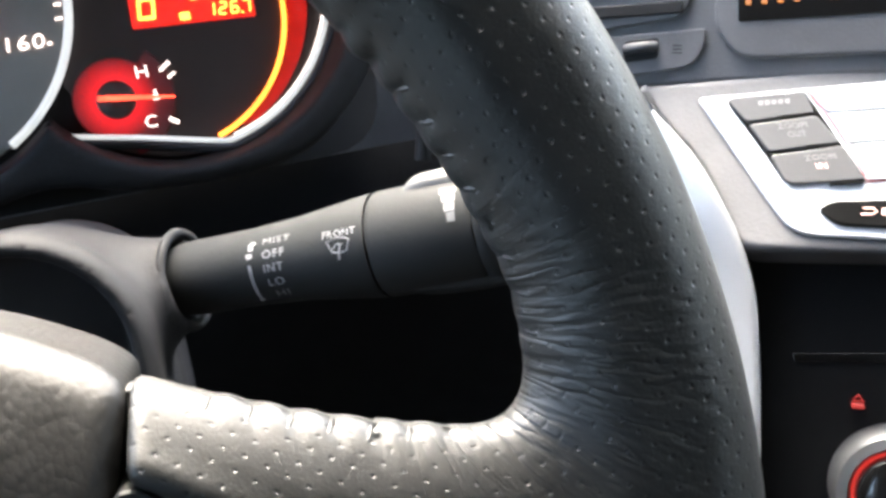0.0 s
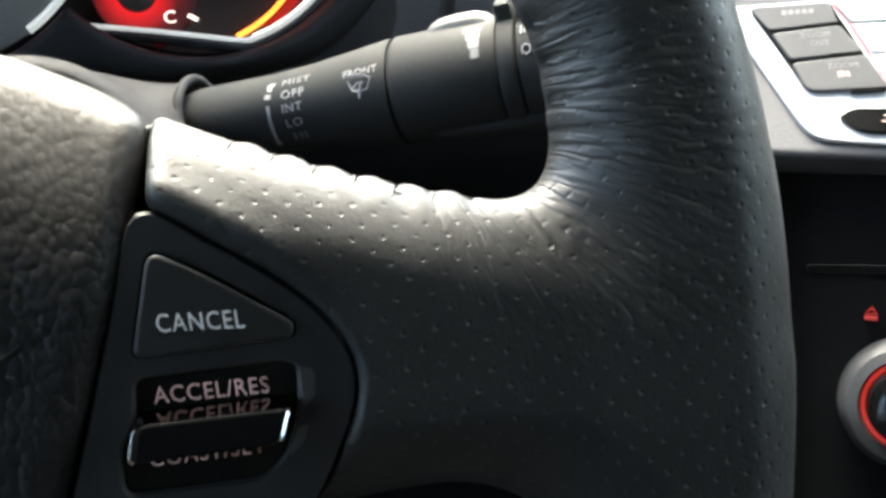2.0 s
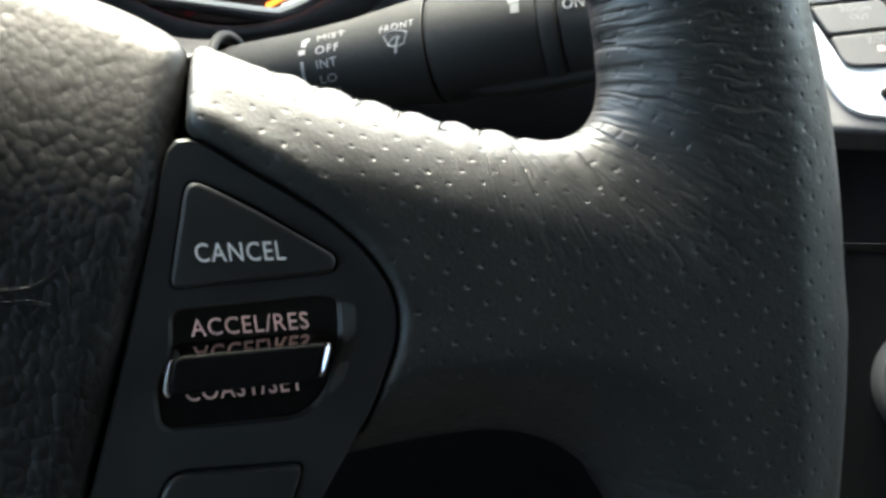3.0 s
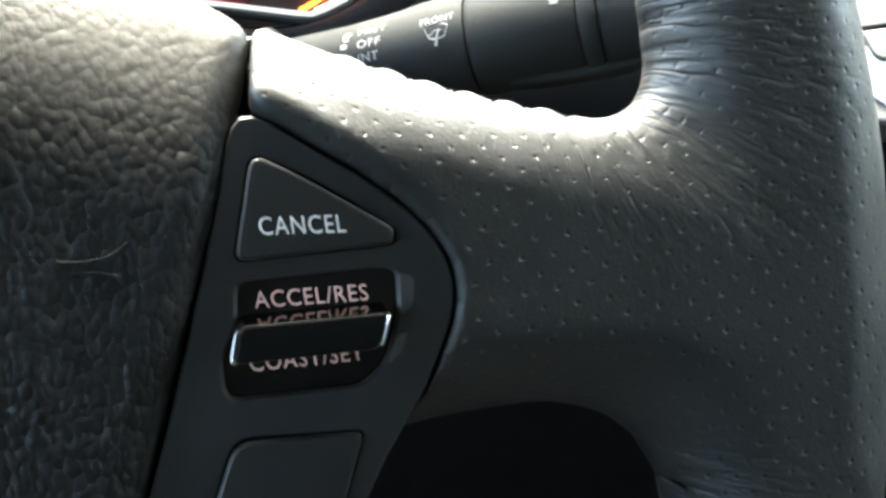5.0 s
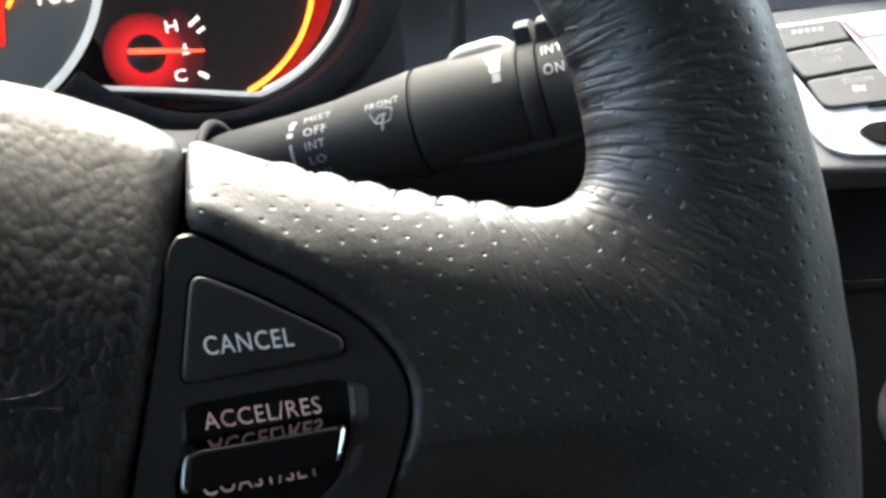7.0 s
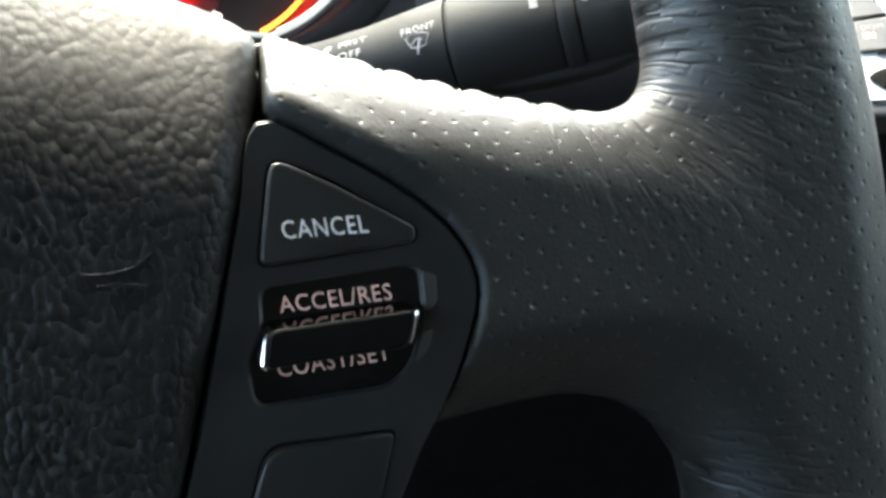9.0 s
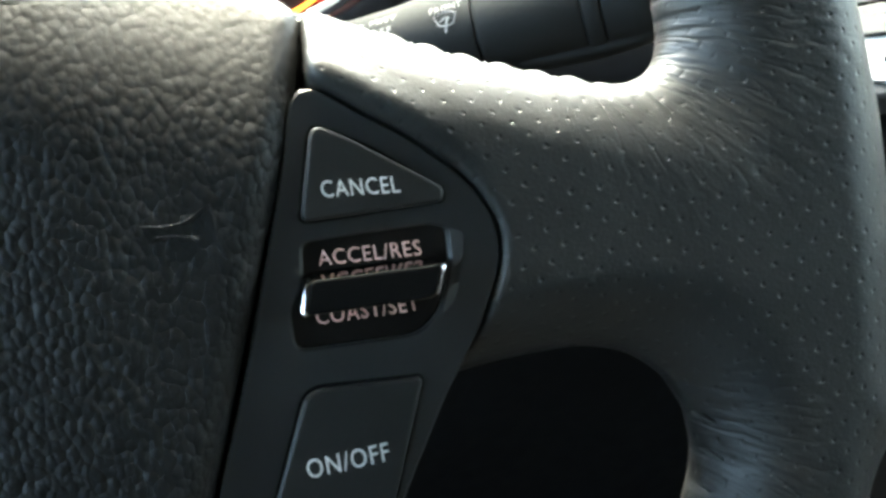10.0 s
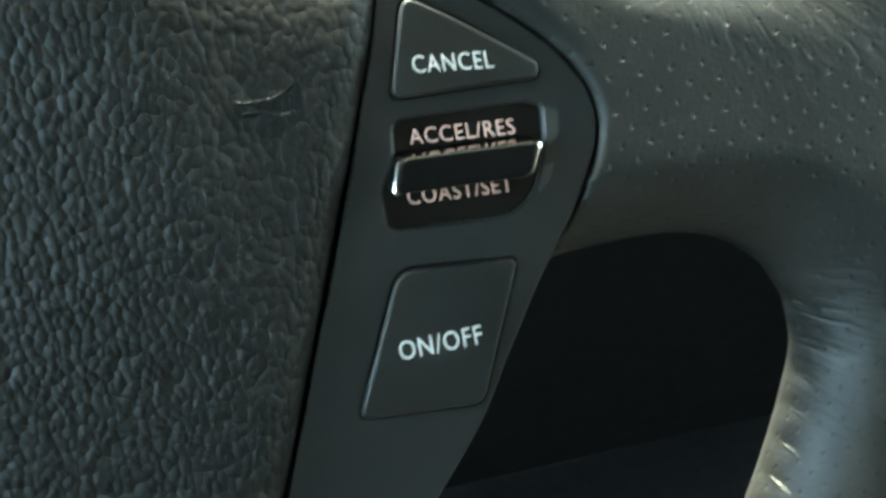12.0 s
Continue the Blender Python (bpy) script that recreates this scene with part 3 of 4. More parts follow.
for k in [*range(5, 13), *range(-17, -6)]:
    rim_stitch(wheel, k * 6.4 / 154)
bm = bmesh.new()
slab(bm, rounded([(-24.6, 22.4), (-22.2, 22.6), (-22.6, 26.0), (-24.8, 25.6)], 0.5), -18, -11.5, 0.5)
part("edge_clip", bm, CLIP, wheel, "pale plastic clip")
bm = bmesh.new()
for line in ([(-54.5, -4.6), (-51, -5.2), (-47.5, -4.9), (-44.6, -3.4)], [(-43.9, -2.8), (-43.5, -5.4), (-43.7, -8.6)], [(-53.0, -6.6), (-49.4, -7.0), (-46.2, -8.0)]):
    tube(bm, [(x, y, pad_front(x, y)) for x, y in smooth_loop(line, 4, False)], 0.26, 6)
part("horn_sign", bm, VINYL, wheel, "faint embossed horn sign")
part("back_cover", plate(rounded([(-70, 20), (-18, 22), (0, -10), (-8, -36), (-34, -78), (-72, -90), (-150, -90), (-150, 20)], 6), -27, -19), DASH_LOW, wheel, "black plastic back cover")
# boss that carries the wheel on its column
part("boss", turned([(52, -36), (48, -60), (44, -112), (10, -114)], 40, HUB), SHROUD, wheel, "black plastic boss")

# ---- the wiper stalk ----
SA, SE = Vector((-16.4, 32.1, -130.2)), Vector((75.5, 32.8, -85.4))
SD = (SE - SA).normalized()
SV = (Vector((0, 0, 1)) - SD * SD.z).normalized()
SU = SV.cross(SD) * -1
if SU.y < 0:
    SU = -SU


def on_stalk(s, angle, r):
    a = radians(angle + 12.3)
    return SA + (SD * s + (SV * math.cos(a) + SU * math.sin(a)) * r) * 1.043


STALK = [(-4, 8.6), (0, 9.3), (3, 9.5), (20, 9.7), (32, 10.4), (42, 11.6), (51, 12.7), (52.4, 12.7)]


def stalk_radius(s):
    return float(np.interp(s, [p[0] for p in STALK] + [53.4, 79, 84, 97], [p[1] for p in STALK] + [12.7, 13.1, 13.0, 12.6]))


def revolve(rows, sides=56):
    bm, rings = bmesh.new(), []
    for s, r in rows:
        rings.append([bm.verts.new(on_stalk(s, 360 * k / sides, r)) for k in range(sides)])
    for a, b in zip(rings, rings[1:]):
        for i in range(sides):
            bm.faces.new((a[i - 1], a[i], b[i], b[i - 1]))
    bm.faces.new(rings[0]), bm.faces.new(rings[-1][::-1])
    return bm


def round_stalk(x, y, z):
    r = stalk_radius(x)
    return on_stalk(x, math.degrees(y / r), r + z)


stalk = thing("wiper_stalk", "matt black wiper stalk with white printed markings", "wiper stalk", WHEEL)
arm = part("arm", revolve(STALK), STALKING, stalk)
part("collar", revolve([(52.6, 11.9), (53.4, 12.7), (54, 12.9), (66, 13.1), (78, 13.1), (78.6, 12.8)]), STALKING, stalk)
part("ring", revolve([(78.6, 12.2), (79.2, 13.2), (79.8, 13.4), (82.4, 13.4), (83, 13.1), (83.2, 12.2)]), STALKING, stalk)
knob = part("end_knob", revolve([(83.2, 12.0), (83.8, 12.9), (90, 13.0), (95, 12.4), (97, 11.0), (97.8, 8.5)]), STALKING, stalk)


def fin(s0, s1, a0, a1, high, name, mat, power=4):
    """A tab that stands out of the stalk's round skin."""
    bm, grid = bmesh.new(), []
    for i in range(17):
        s = s0 + (s1 - s0) * i / 16
        row = []
        for j in range(13):
            a = a0 + (a1 - a0) * j / 12
            e = (1 - abs(2 * i / 16 - 1) ** power) * (1 - abs(2 * j / 12 - 1) ** power)
            row.append(bm.verts.new(on_stalk(s, a, stalk_radius(s) - 0.6 + (high + 0.6) * e)))
        grid.append(row)
    for i in range(16):
        for j in range(12):
            bm.faces.new((grid[i][j], grid[i + 1][j], grid[i + 1][j + 1], grid[i][j + 1]))
    return part(name, bm, mat, stalk)


fin(61, 78, 52, 96, 2.4, "thumb_tab", TAB)
fin(78.9, 83.1, 44, 96, 4.2, "ring_tab", STALKING, 14)
fin(83.4, 96, 44, 96, 4.4, "end_tab", STALKING, 14)
fin(58, 96, -95, -68, 1.6, "under_rib", STALKING)
ROWS_S = [("OFF", 25.3, 0.4, 6.0, 2.0), ("INT", 25.3, -3.0, 5.2, 2.0), ("LO", 25.6, -6.6, 4.2, 2.0), ("HI", 26.4, -10.2, 3.4, 2.0), ("MIST", 25.6, 4.0, 7.2, 1.7)]
for words, s, a, w, h in ROWS_S:
    part("position_lettering", lettering(words, (s, a, w, h), 0.06, round_stalk), FAINT_PRINT if words in ("HI", "MIST") else STALK_PRINT, arm, "white printed switch position")
part("sweep_arrow", bars([(21.2, -10.5 + k * 0.65, 0.75, 0.7) for k in range(15)] + [(20.9, -11.2, 1.4, 0.7)], 0.06, round_stalk), STALK_PRINT, arm, "white printed line")
part("mist_mark", bars([(20.9, 1.0, 1.6, 1.2), (21.6, 3.0, 1.2, 1.9), (22.3, 4.4, 1.2, 0.8)], 0.06, round_stalk), STALK_PRINT, arm)
part("front_lettering", lettering("FRONT", (42.0, 2.3, 8.6, 1.7), 0.06, round_stalk), STALK_PRINT, arm, "white printed word")
ICON = [(43.0, 1.3), (44.4, 1.8), (46.0, 1.9), (47.8, 1.7), (48.9, 1.1), (48.0, -1.3), (46.9, -1.6), (45.7, -1.6), (44.2, -1.2)]
bm = bmesh.new()
tube(bm, [round_stalk(x, y, 0.03) for x, y in ICON], 0.24, 5, True, 0.4)
tube(bm, [round_stalk(x, y, 0.03) for x, y in ((46.6, 0.6), (46.0, -1.4), (45.6, -3.2))], 0.3, 5)
tube(bm, [round_stalk(x, y, 0.03) for x, y in ((44.3, -0.6), (45.6, 0.5), (47.2, 0.2))], 0.2, 5)
part("wiper_icon", bm, STALK_PRINT, arm, "white printed windscreen wiper sign")
part("speed_bars", bars([(73.2, 0.8, 1.9, 2.2), (72.7, 3.3, 2.5, 2.1), (72.2, 5.7, 3.1, 2.0), (71.6, 8.0, 3.8, 1.7)], 0.24, round_stalk), FAINT_PRINT, stalk, "white printed wedge of bars")
part("int_lettering", lettering("INT", (84.8, 4.8, 4.8, 2.4), 0.3, round_stalk), STALK_PRINT, knob, "white printed word")
part("on_lettering", lettering("ON", (84.8, -0.4, 4.6, 2.5), 0.3, round_stalk), STALK_PRINT, knob, "white printed word")

# ---- the steering column cover ----
column = thing("steering_column_cover", "charcoal moulded plastic cover round the steering column", "column cover", WHEEL)


def column_shape(x, y, z):
    qx, qy, qz = np.abs(x + 100.5) - 74, np.abs(y + 8) - 62, np.abs(z + 162) - 60
    r = 34.0
    a = np.hypot(np.maximum(qx + r, 0), np.maximum(qy + r, 0)) + np.minimum(np.maximum(qx + r, qy + r), 0) - r
    r2 = 10.0
    box = np.minimum(np.maximum(a + r2, qz + r2), 0) + np.hypot(np.maximum(a + r2, 0), np.maximum(qz + r2, 0)) - r2
    dx, dy, dz = x - SA.x, y - SA.y, z - SA.z
    s = dx * SD.x + dy * SD.y + dz * SD.z
    off = np.sqrt(np.maximum(dx * dx + dy * dy + dz * dz - s * s, 0)) - 12.0
    sock = np.maximum(off, np.maximum(s + 1.5, -60 - s))
    f = smin(box, sock, 16.0)
    well = np.maximum(a + 6.0, -(z + 118))
    hole = np.maximum(off + 1.4, -(s + 9))
    f = -smin(-f, well, 6.0)
    return -smin(-f, hole, 2.0)


part("shell", solid("shell", column_shape, (-182, -76, -228), (0, 60, -94), 1.7), SHROUD, column, "", 180)
bm = bmesh.new()
tube(bm, [on_stalk(-1.2, 360 * k / 48, 12.2) for k in range(48)], 1.3, 10, True)
part("socket_ring", bm, SHROUD, column, "rounded lip of the stalk socket")

# ---- the instrument cluster ----
CLUSTER = pose(-0.0181, 0.2817, 0.9611, 65.6, 3.01, 5.68) @ Matrix.Scale(1.318, 4)
cluster = thing("instrument_cluster", "lit instrument cluster with red dials behind bright rings", "instrument cluster", CLUSTER)


def arc_points(c, r, a0, a1, n, z=0.0):
    return [(c[0] + r * math.cos(radians(a0 + (a1 - a0) * k / n)), c[1] + r * math.sin(radians(a0 + (a1 - a0) * k / n)), z) for k in range(n + 1)]


RC, LC = (5.5, 38.0), (-71.0, 42.0)
part("right_dial", plate([Vector(p[:2]) for p in arc_points(RC, 49, -118, 118, 60)] + [Vector(p[:2]) for p in arc_points(LC, 51, 32, -32, 20)], -3, -1.0), DIAL_DARK, cluster, "brown-black dial")
part("left_dial", plate([Vector(p[:2]) for p in arc_points(LC, 49.5, 0, 354, 60)], -3, -0.7), DIAL_GREY, cluster, "grey dial")
bright = [(*p[:2], 3.0) for p in arc_points(RC, 48, -78, 88, 40)]
part("right_ring", tube(bmesh.new(), [(-37, 1.2, 3.0), (-10, -3.9, 3.0), (10, -8.2, 3.0), (14.0, -8.9, 3.0)] + bright, 0.85, 8), RING, cluster, "metal ring with its shine put in as glow")
part("left_ring", tube(bmesh.new(), arc_points(LC, 49.5, -58, 80, 44, 3.0), 1.25, 8), RING, cluster, "metal ring with its shine put in as glow")
part("ring_bevel", tube(bmesh.new(), [(-38, -0.6, 3.0), (-10, -5.8, 3.0), (10, -10.2, 3.0), (14.4, -11.0, 3.0)] + [(*p[:2], 3.6) for p in arc_points(RC, 50.4, -78, 88, 40)], 1.5, 8), CLIP, cluster, "grey bevel")
# glowing line that paints a shine along the ring's inner edge
part("right_ring_painted_shine", tube(bmesh.new(), [(*p[:2], 2.2) for p in arc_points(RC, 46.9, -76, 88, 40)], 0.35, 6), GLOW_WHITE, cluster)
part("orange_arc", tube(bmesh.new(), arc_points((0, 30), 39.2, -71, 70, 44, 0.2), 0.75, 6), GLOW_ARC, cluster, "glowing orange arc")
part("red_band", frame_strip(bmesh.new(), [p[:2] for p in arc_points((0, 30), 40.6, -60, 60, 30)] + [p[:2] for p in arc_points((0, 30), 40.7, 60, -60, 30)], [p[:2] for p in arc_points((3, 34), 44.0, -60, 60, 30)] + [p[:2] for p in arc_points((3, 34), 43.9, 60, -60, 30)], -1.2, -0.6), GLOW_DIM, cluster, "dim red lit band")
gauge = part("temperature_gauge", turned([(0.1, -0.2), (16.5, -0.2), (17.0, -0.9)], 40, (-14.2, 8.2), -78, 128), GLOW_SECTOR, cluster, "red lit temperature gauge")
part("gauge_hub", turned([(0.1, 1.4), (4.6, 1.4), (5.6, 0.6), (5.8, -0.9)], 32, (-14.2, 8.2)), DIAL_DARK, gauge)
part("glow_disc", turned([(0.1, -0.15), (5, -0.15), (12.0, -0.15), (12.2, -0.9)], 36, (-14.2, 8.2)), GLOW_HALO, gauge)
part("needle", tube(bmesh.new(), [(-19.3, 9.2, 1.8), (-10, 8.0, 1.8), (2.3, 6.4, 1.6)], [0.75, 0.7, 0.3], 6), GLOW_RED, gauge, "glowing red needle")
part("hot_letter", lettering("H", (-7.3, 13.4, 3.4, 3.4), 0.2), GLOW_WHITE, gauge)
part("cold_letter", lettering("C", (-7.5, -1.3, 3.4, 3.5), 0.2), GLOW_WHITE, gauge)
for a, b, r in (((-0.4, 14.6), (2.6, 16.6), 0.55), ((1.5, 12.2), (3.6, 13.4), 0.45), ((-0.5, 0.5), (2.0, -1.2), 0.6)):
    part("gauge_tick", tube(bmesh.new(), [(*a, 0.2), (*b, 0.2)], r, 6), GLOW_WHITE, gauge)
part("water_icon", bars([(-3.9, 6.4, 1.9, 0.6), (-3.3, 6.4, 0.7, 3.0), (-3.9, 7.6, 1.6, 0.5)], 0.3), GLOW_WHITE, gauge)
lcd = part("trip_display", plate(rounded([(-5.4, 27.6), (30.6, 26.4), (30.8, 41), (-5.0, 42)], 0.6), -1.2, -0.4), GLOW_DEEP, cluster, "red lit trip display")
SEGMENTS = {"8": "abcdefg", "3": "abcdg", "1": "bc", "7": "abc", "2": "abdeg", "6": "acdefg", "D": "abcdef"}


def segment_digits(words, x, y, w, h, gap, thick=0.62):
    """Amber segments of a display, leaning a little."""
    boxes = []
    for ch in words:
        if ch == ".":
            boxes.append((x - gap * 0.75, y, thick, thick))
            continue
        half = h / 2
        where = {
            "a": (x + 0.4, y + h - thick, w - 0.8, thick), "d": (x + 0.4, y, w - 0.8, thick), "g": (x + 0.4, y + half - thick / 2, w - 0.8, thick),
            "f": (x, y + half + 0.1, thick, half - 0.4), "e": (x, y + 0.3, thick, half - 0.4),
            "b": (x + w - thick, y + half + 0.1, thick, half - 0.4), "c": (x + w - thick, y + 0.3, thick, half - 0.4),
        }
        boxes += [where[k] for k in SEGMENTS[ch]]
        x += w + gap
    return bars(boxes, 0.1, lambda u, v, z: (u + 0.12 * (v - y), v - 0.035 * (u - 12.0), z))


part("gear_letter", segment_digits("D", -3.6, 29.0, 5.2, 6.4, 1.0, 1.1), GLOW_AMBER, lcd, "amber gear letter")
for words, x, y, w, h in (("83187", 12.0, 33.4, 2.7, 4.2), ("1267", 16.2, 28.2, 2.6, 4.0)):
    for k, ch in enumerate(words):
        part("digit", segment_digits(ch, x + k * (w + 0.95), y, w, h, 0.95), GLOW_AMBER, lcd, "amber segment digit")
part("decimal_point", bars([(26.6, 27.6, 0.6, 0.6)], 0.1), GLOW_AMBER, lcd)
part("trip_mark", bars([(8.4, 28.0, 3.0, 2.2)], 0.1), GLOW_AMBER, lcd)
part("speed_number", lettering("160", (-40.6, 26.0, 10.4, 4.0), 0.2, None, 0.1), GLOW_WHITE, cluster, "white lit number")
part("speed_number", lettering("140", (-38.8, 42.2, 10.0, 4.2), 0.2, None, 0.1), GLOW_WHITE, cluster, "white lit number")
for box in ((-29.4, 26.4, 1.2, 1.0), (-26.0, 33.0, 2.0, 0.8), (-25.6, 37.0, 2.0, 0.8)):
    part("speed_tick", bars([box], 0.2), GLOW_WHITE, cluster)
part("speed_arc", tube(bmesh.new(), arc_points(LC, 27, -35, 30, 20, 0.2), 0.7, 6), GLOW_ARC, cluster, "glowing orange arc")
panel_red = part("outside_display", plate(rounded([(-94, 18), (-51.5, 16.0), (-49, 32.8), (-92, 36)], 0.8), -1.2, -0.1), GLOW_DEEP, cluster, "red lit display")
part("temperature_digits", lettering("F", (-59.5, 18.8, 2.4, 3.4), 0.1), GLOW_AMBER, panel_red)


def hood_shape(x, y, z):
    right = np.hypot(x - RC[0], y - RC[1])
    left = np.hypot(x - LC[0], y - LC[1])
    inner = np.minimum(right - (50 + 0.16 * np.maximum(z, 0)), left - (51.5 + 0.16 * np.maximum(z, 0)))
    outer = smin(right - (60.5 + 0.1 * z), left - (60.5 + 0.1 * z), 18.0)
    outer = -smin(-outer, y + 20, 6.0)
    # overhang above the view, added to keep sun off stalk and dials
    shade_brow = np.clip((y - 62) / 30.0, 0, 1)
    shade_brow = 54.0 * shade_brow * shade_brow * (3 - 2 * shade_brow)
    body = -smin(-outer, 16 + shade_brow / 2 - np.abs(z - 6 - shade_brow / 2 - 0.10 * (y - 20)), 5.0)
    return -smin(-body, inner, 2.5)


part("hood", solid("hood", hood_shape, (-140, -30, -14), (76, 120, 104), 2.0), DASH_LOW, cluster, "black moulded hood round the dials, with an added unseen shading brow", 60)
part("backing", plate([Vector(p) for p in rounded([(-132, -19), (64, -19), (66, 96), (-132, 96)], 20)], -16, -4), DASH_LOW, cluster)

# ---- dashboard, centre stack ----
STACK = plan((0.8482, -0.5288, 0.0055), (0.2361, 0.3881, 0.8913), (-0.4737, -0.7545, 0.4537), (0.1821, 0.1658, 0.9426)) @ Matrix.Scale(0.842, 4)
stack = thing("centre_stack", "black centre stack with disc slot and rotary knob", "centre console", STACK)
UPPER = STACK @ Matrix.Translation((-0.077, 0.045, -0.018)) @ Matrix.Scale(1.04, 4) @ Matrix.Translation((0.077, -0.045, 0))
upper = thing("dash_centre", "charcoal dash centre with screen and air vent", "dashboard", UPPER)
part("upper_face", plate(rounded([(-92, 38), (230, 62), (230, 160), (-92, 150)], 10), -22, -1.5, 2.0), DASH, upper, "charcoal grained face")
part("lower_face", plate(rounded([(-60, 6), (-30, -22), (230, -22), (230, -320), (20, -320), (-6, -150)], 4), -30, -5.0, 1.5), SHELF, stack, "black grained face")
PANEL = pose(0.1821, 0.1658, 0.9426, 40.97, -0.27, -31.27) @ Matrix.Scale(0.842, 4)
plate_s = thing("control_panel", "slanted silver control panel with dark and silver push buttons", "control panel", PANEL)
part("housing", plate(rounded([(-66, 43.5), (38, 55.5), (150, 68), (150, -26), (34, -26), (-18, -28), (-38, 8), (-57, 29)], [1, 1, 2, 8, 3, 8, 6, 3]), -22, -0.6, 2.5), DASH, plate_s, "charcoal grained housing")
part("button_plate", plate(rounded([(-40.8, 37.4), (60, 50.0), (140, 58), (140, -20.8), (0.8, -20.9)], [3, 2, 2, 2, 9]), -5, 1.2, 0.9), SILVER, plate_s, "satin silver plate")
DARKS = [
    ([(-29.8, 37.0), (2.6, 41.0), (7.0, 31.0), (-19.6, 26.0)], [5.0, 1.8, 1.8, 2.2]),
    ([(-19.0, 25.0), (7.6, 30.1), (17.8, 18.2), (-10.2, 12.9)], [2.2, 1.8, 1.8, 2.2]),
    ([(-9.6, 11.8), (18.4, 17.2), (27.4, 2.8), (-2.6, -1.1)], [2.2, 1.8, 1.8, 5.0]),
]
part("key_bed", plate(rounded([(-29.2, 36.6), (3.0, 40.6), (27.6, 2.8), (-2.4, -0.7), (-12.0, 13.5)], [4, 1, 1, 4, 6]), 0.5, 1.9, 0.3), GLOSSY, plate_s, "black bed under the keys")
for n, (quad, radius) in enumerate(DARKS):
    key = part("dark_button", plate(rounded(quad, radius), 0, 3.0, 0.8), BUTTON_GREY, plate_s, "dark grey push button")
    low = quad[2]
    part("button_groove", bars([(low[0] - 13.5, low[1] - 1.0, 12.5, 1.3)], 3.1, lambda x, y, z, low=low: (x, y + 0.15 * (x - low[0]), z)), GLOSSY, key, "black slot in the key")
    if n == 0:
        part("button_bar", bars([(-15.5 + 2.6 * k, 33.8 + 0.3 * k, 1.9, 2.0) for k in range(5)], 3.1), GREY_PRINT, key, "worn grey bars")
    else:
        x, y = (-7.0, 23.2) if n == 1 else (4.6, 9.8)
        tilt = lambda u, v, z, x=x, y=y: (u, v + 0.13 * (u - x), z)  # noqa: E731
        part("button_lettering", lettering("ZOOM", (x, y, 11.5, 2.4), 3.12, tilt, -0.4), GREY_PRINT, key, "worn grey word")
        part("button_lettering", lettering("OUT" if n == 1 else "IN", (x + 4.5, y - 4.0, 7.0 if n == 1 else 4.0, 2.6), 3.12, tilt, -0.4), PINK_PRINT if n == 2 else GREY_PRINT, key, "worn word")
WHITES = [
    [(3.9, 41.1), (60, 47.6), (60, 37.2), (11.6, 32.0)],
    [(12.4, 30.6), (60, 36.0), (60, 23.4), (20.6, 18.7)],
    [(21.4, 17.4), (60, 22.2), (60, 6.6), (28.6, 2.9)],
]
for n, quad in enumerate(WHITES):
    key = part("silver_button", plate(rounded(quad, 1.6), 0, 2.6, 0.6), SILVER, plate_s, "satin silver push button")
    if n:
        part("button_bar", bars([(quad[3][0] + 14 + 3.2 * k, quad[3][1] + 6.2 + 0.4 * k, 2.4, 2.0) for k in range(4)], 2.7), GREY_PRINT, key, "worn grey bars")
part("red_seam", tube(bmesh.new(), [(3.3, 41.2, 1.6), (11.2, 31.4, 1.6), (19.9, 17.8, 1.6), (28.0, 2.6, 1.6), (60, 6.0, 1.6)], 0.25, 6), GLOW_SEAM, plate_s, "thin red lit seam")
back = part("back_button", plate(rounded([(9.6, -10.6), (14.6, -6.6), (60, -3.0), (60, -16.8), (17.5, -16.8)], [3.4, 5.0, 2, 2, 6.0], 8), 0, 3.0, 0.7), GLOSSY, plate_s, "black oblong push button")
bm = bmesh.new()
tube(bm, [(26.0, -11.9, 3.1), (30.4, -11.7, 3.1), (31.8, -10.4, 3.1), (30.4, -9.2, 3.1), (26.6, -9.4, 3.1)], 0.45, 6)
part("return_icon", bm, PINK_PRINT, back)
part("back_lettering", lettering("BACK", (33.6, -11.8, 11, 3.0), 3.15), PINK_PRINT, back, "warm white word")
# silver trim down the side of the stack
trim = smooth_loop([(-57, 28.5, 0), (-39, 9.8, 1), (-21.5, -16.5, 2), (-12.2, -40.7, 2), (-8.5, -65, 2), (-5.5, -102, 2), (-4.0, -136, 2), (0, -200, 2)], 6, False)
bm, rows_t = bmesh.new(), []
for n, p in enumerate(trim):
    q = trim[min(n + 1, len(trim) - 1)] - trim[max(n - 1, 0)]
    side = Vector((-q.y, q.x, 0)).normalized() * -1
    if side.x > 0:
        side = -side
    w = min(24.0, 4 + n * 2.0)
    fade = min(1, n / 6)
    rows_t.append([bm.verts.new(p + side * d * w + Vector((0, 0, z * fade + 3.0))) for d, z in ((0, -6), (0, 4.5), (0.05, 5.4), (0.12, 5.6), (0.5, 3.0), (1.0, -4.0), (1.0, -14))])
for a, b in zip(rows_t, rows_t[1:]):
    for i in range(len(a) - 1):
        bm.faces.new((a[i], a[i + 1], b[i + 1], b[i]))
part("side_trim", bm, BRUSHED, stack, "satin silver side trim")
part("disc_slot", plate(rounded([(4, -68.4), (150, -54), (150, -58), (6, -72)], 1.0), -8, -4.2, 0.3), GLOSSY, stack, "black disc slot lip")
part("eject_sign", bars([(28.6, -87.4, 4.6, 1.2)], -4.8) , GLOW_LENS, stack)
bm = bmesh.new()
tube(bm, [(28.6, -85.5, -4.9), (33.2, -85.2, -4.9), (31.0, -82.7, -4.9)], 0.5, 6, True)
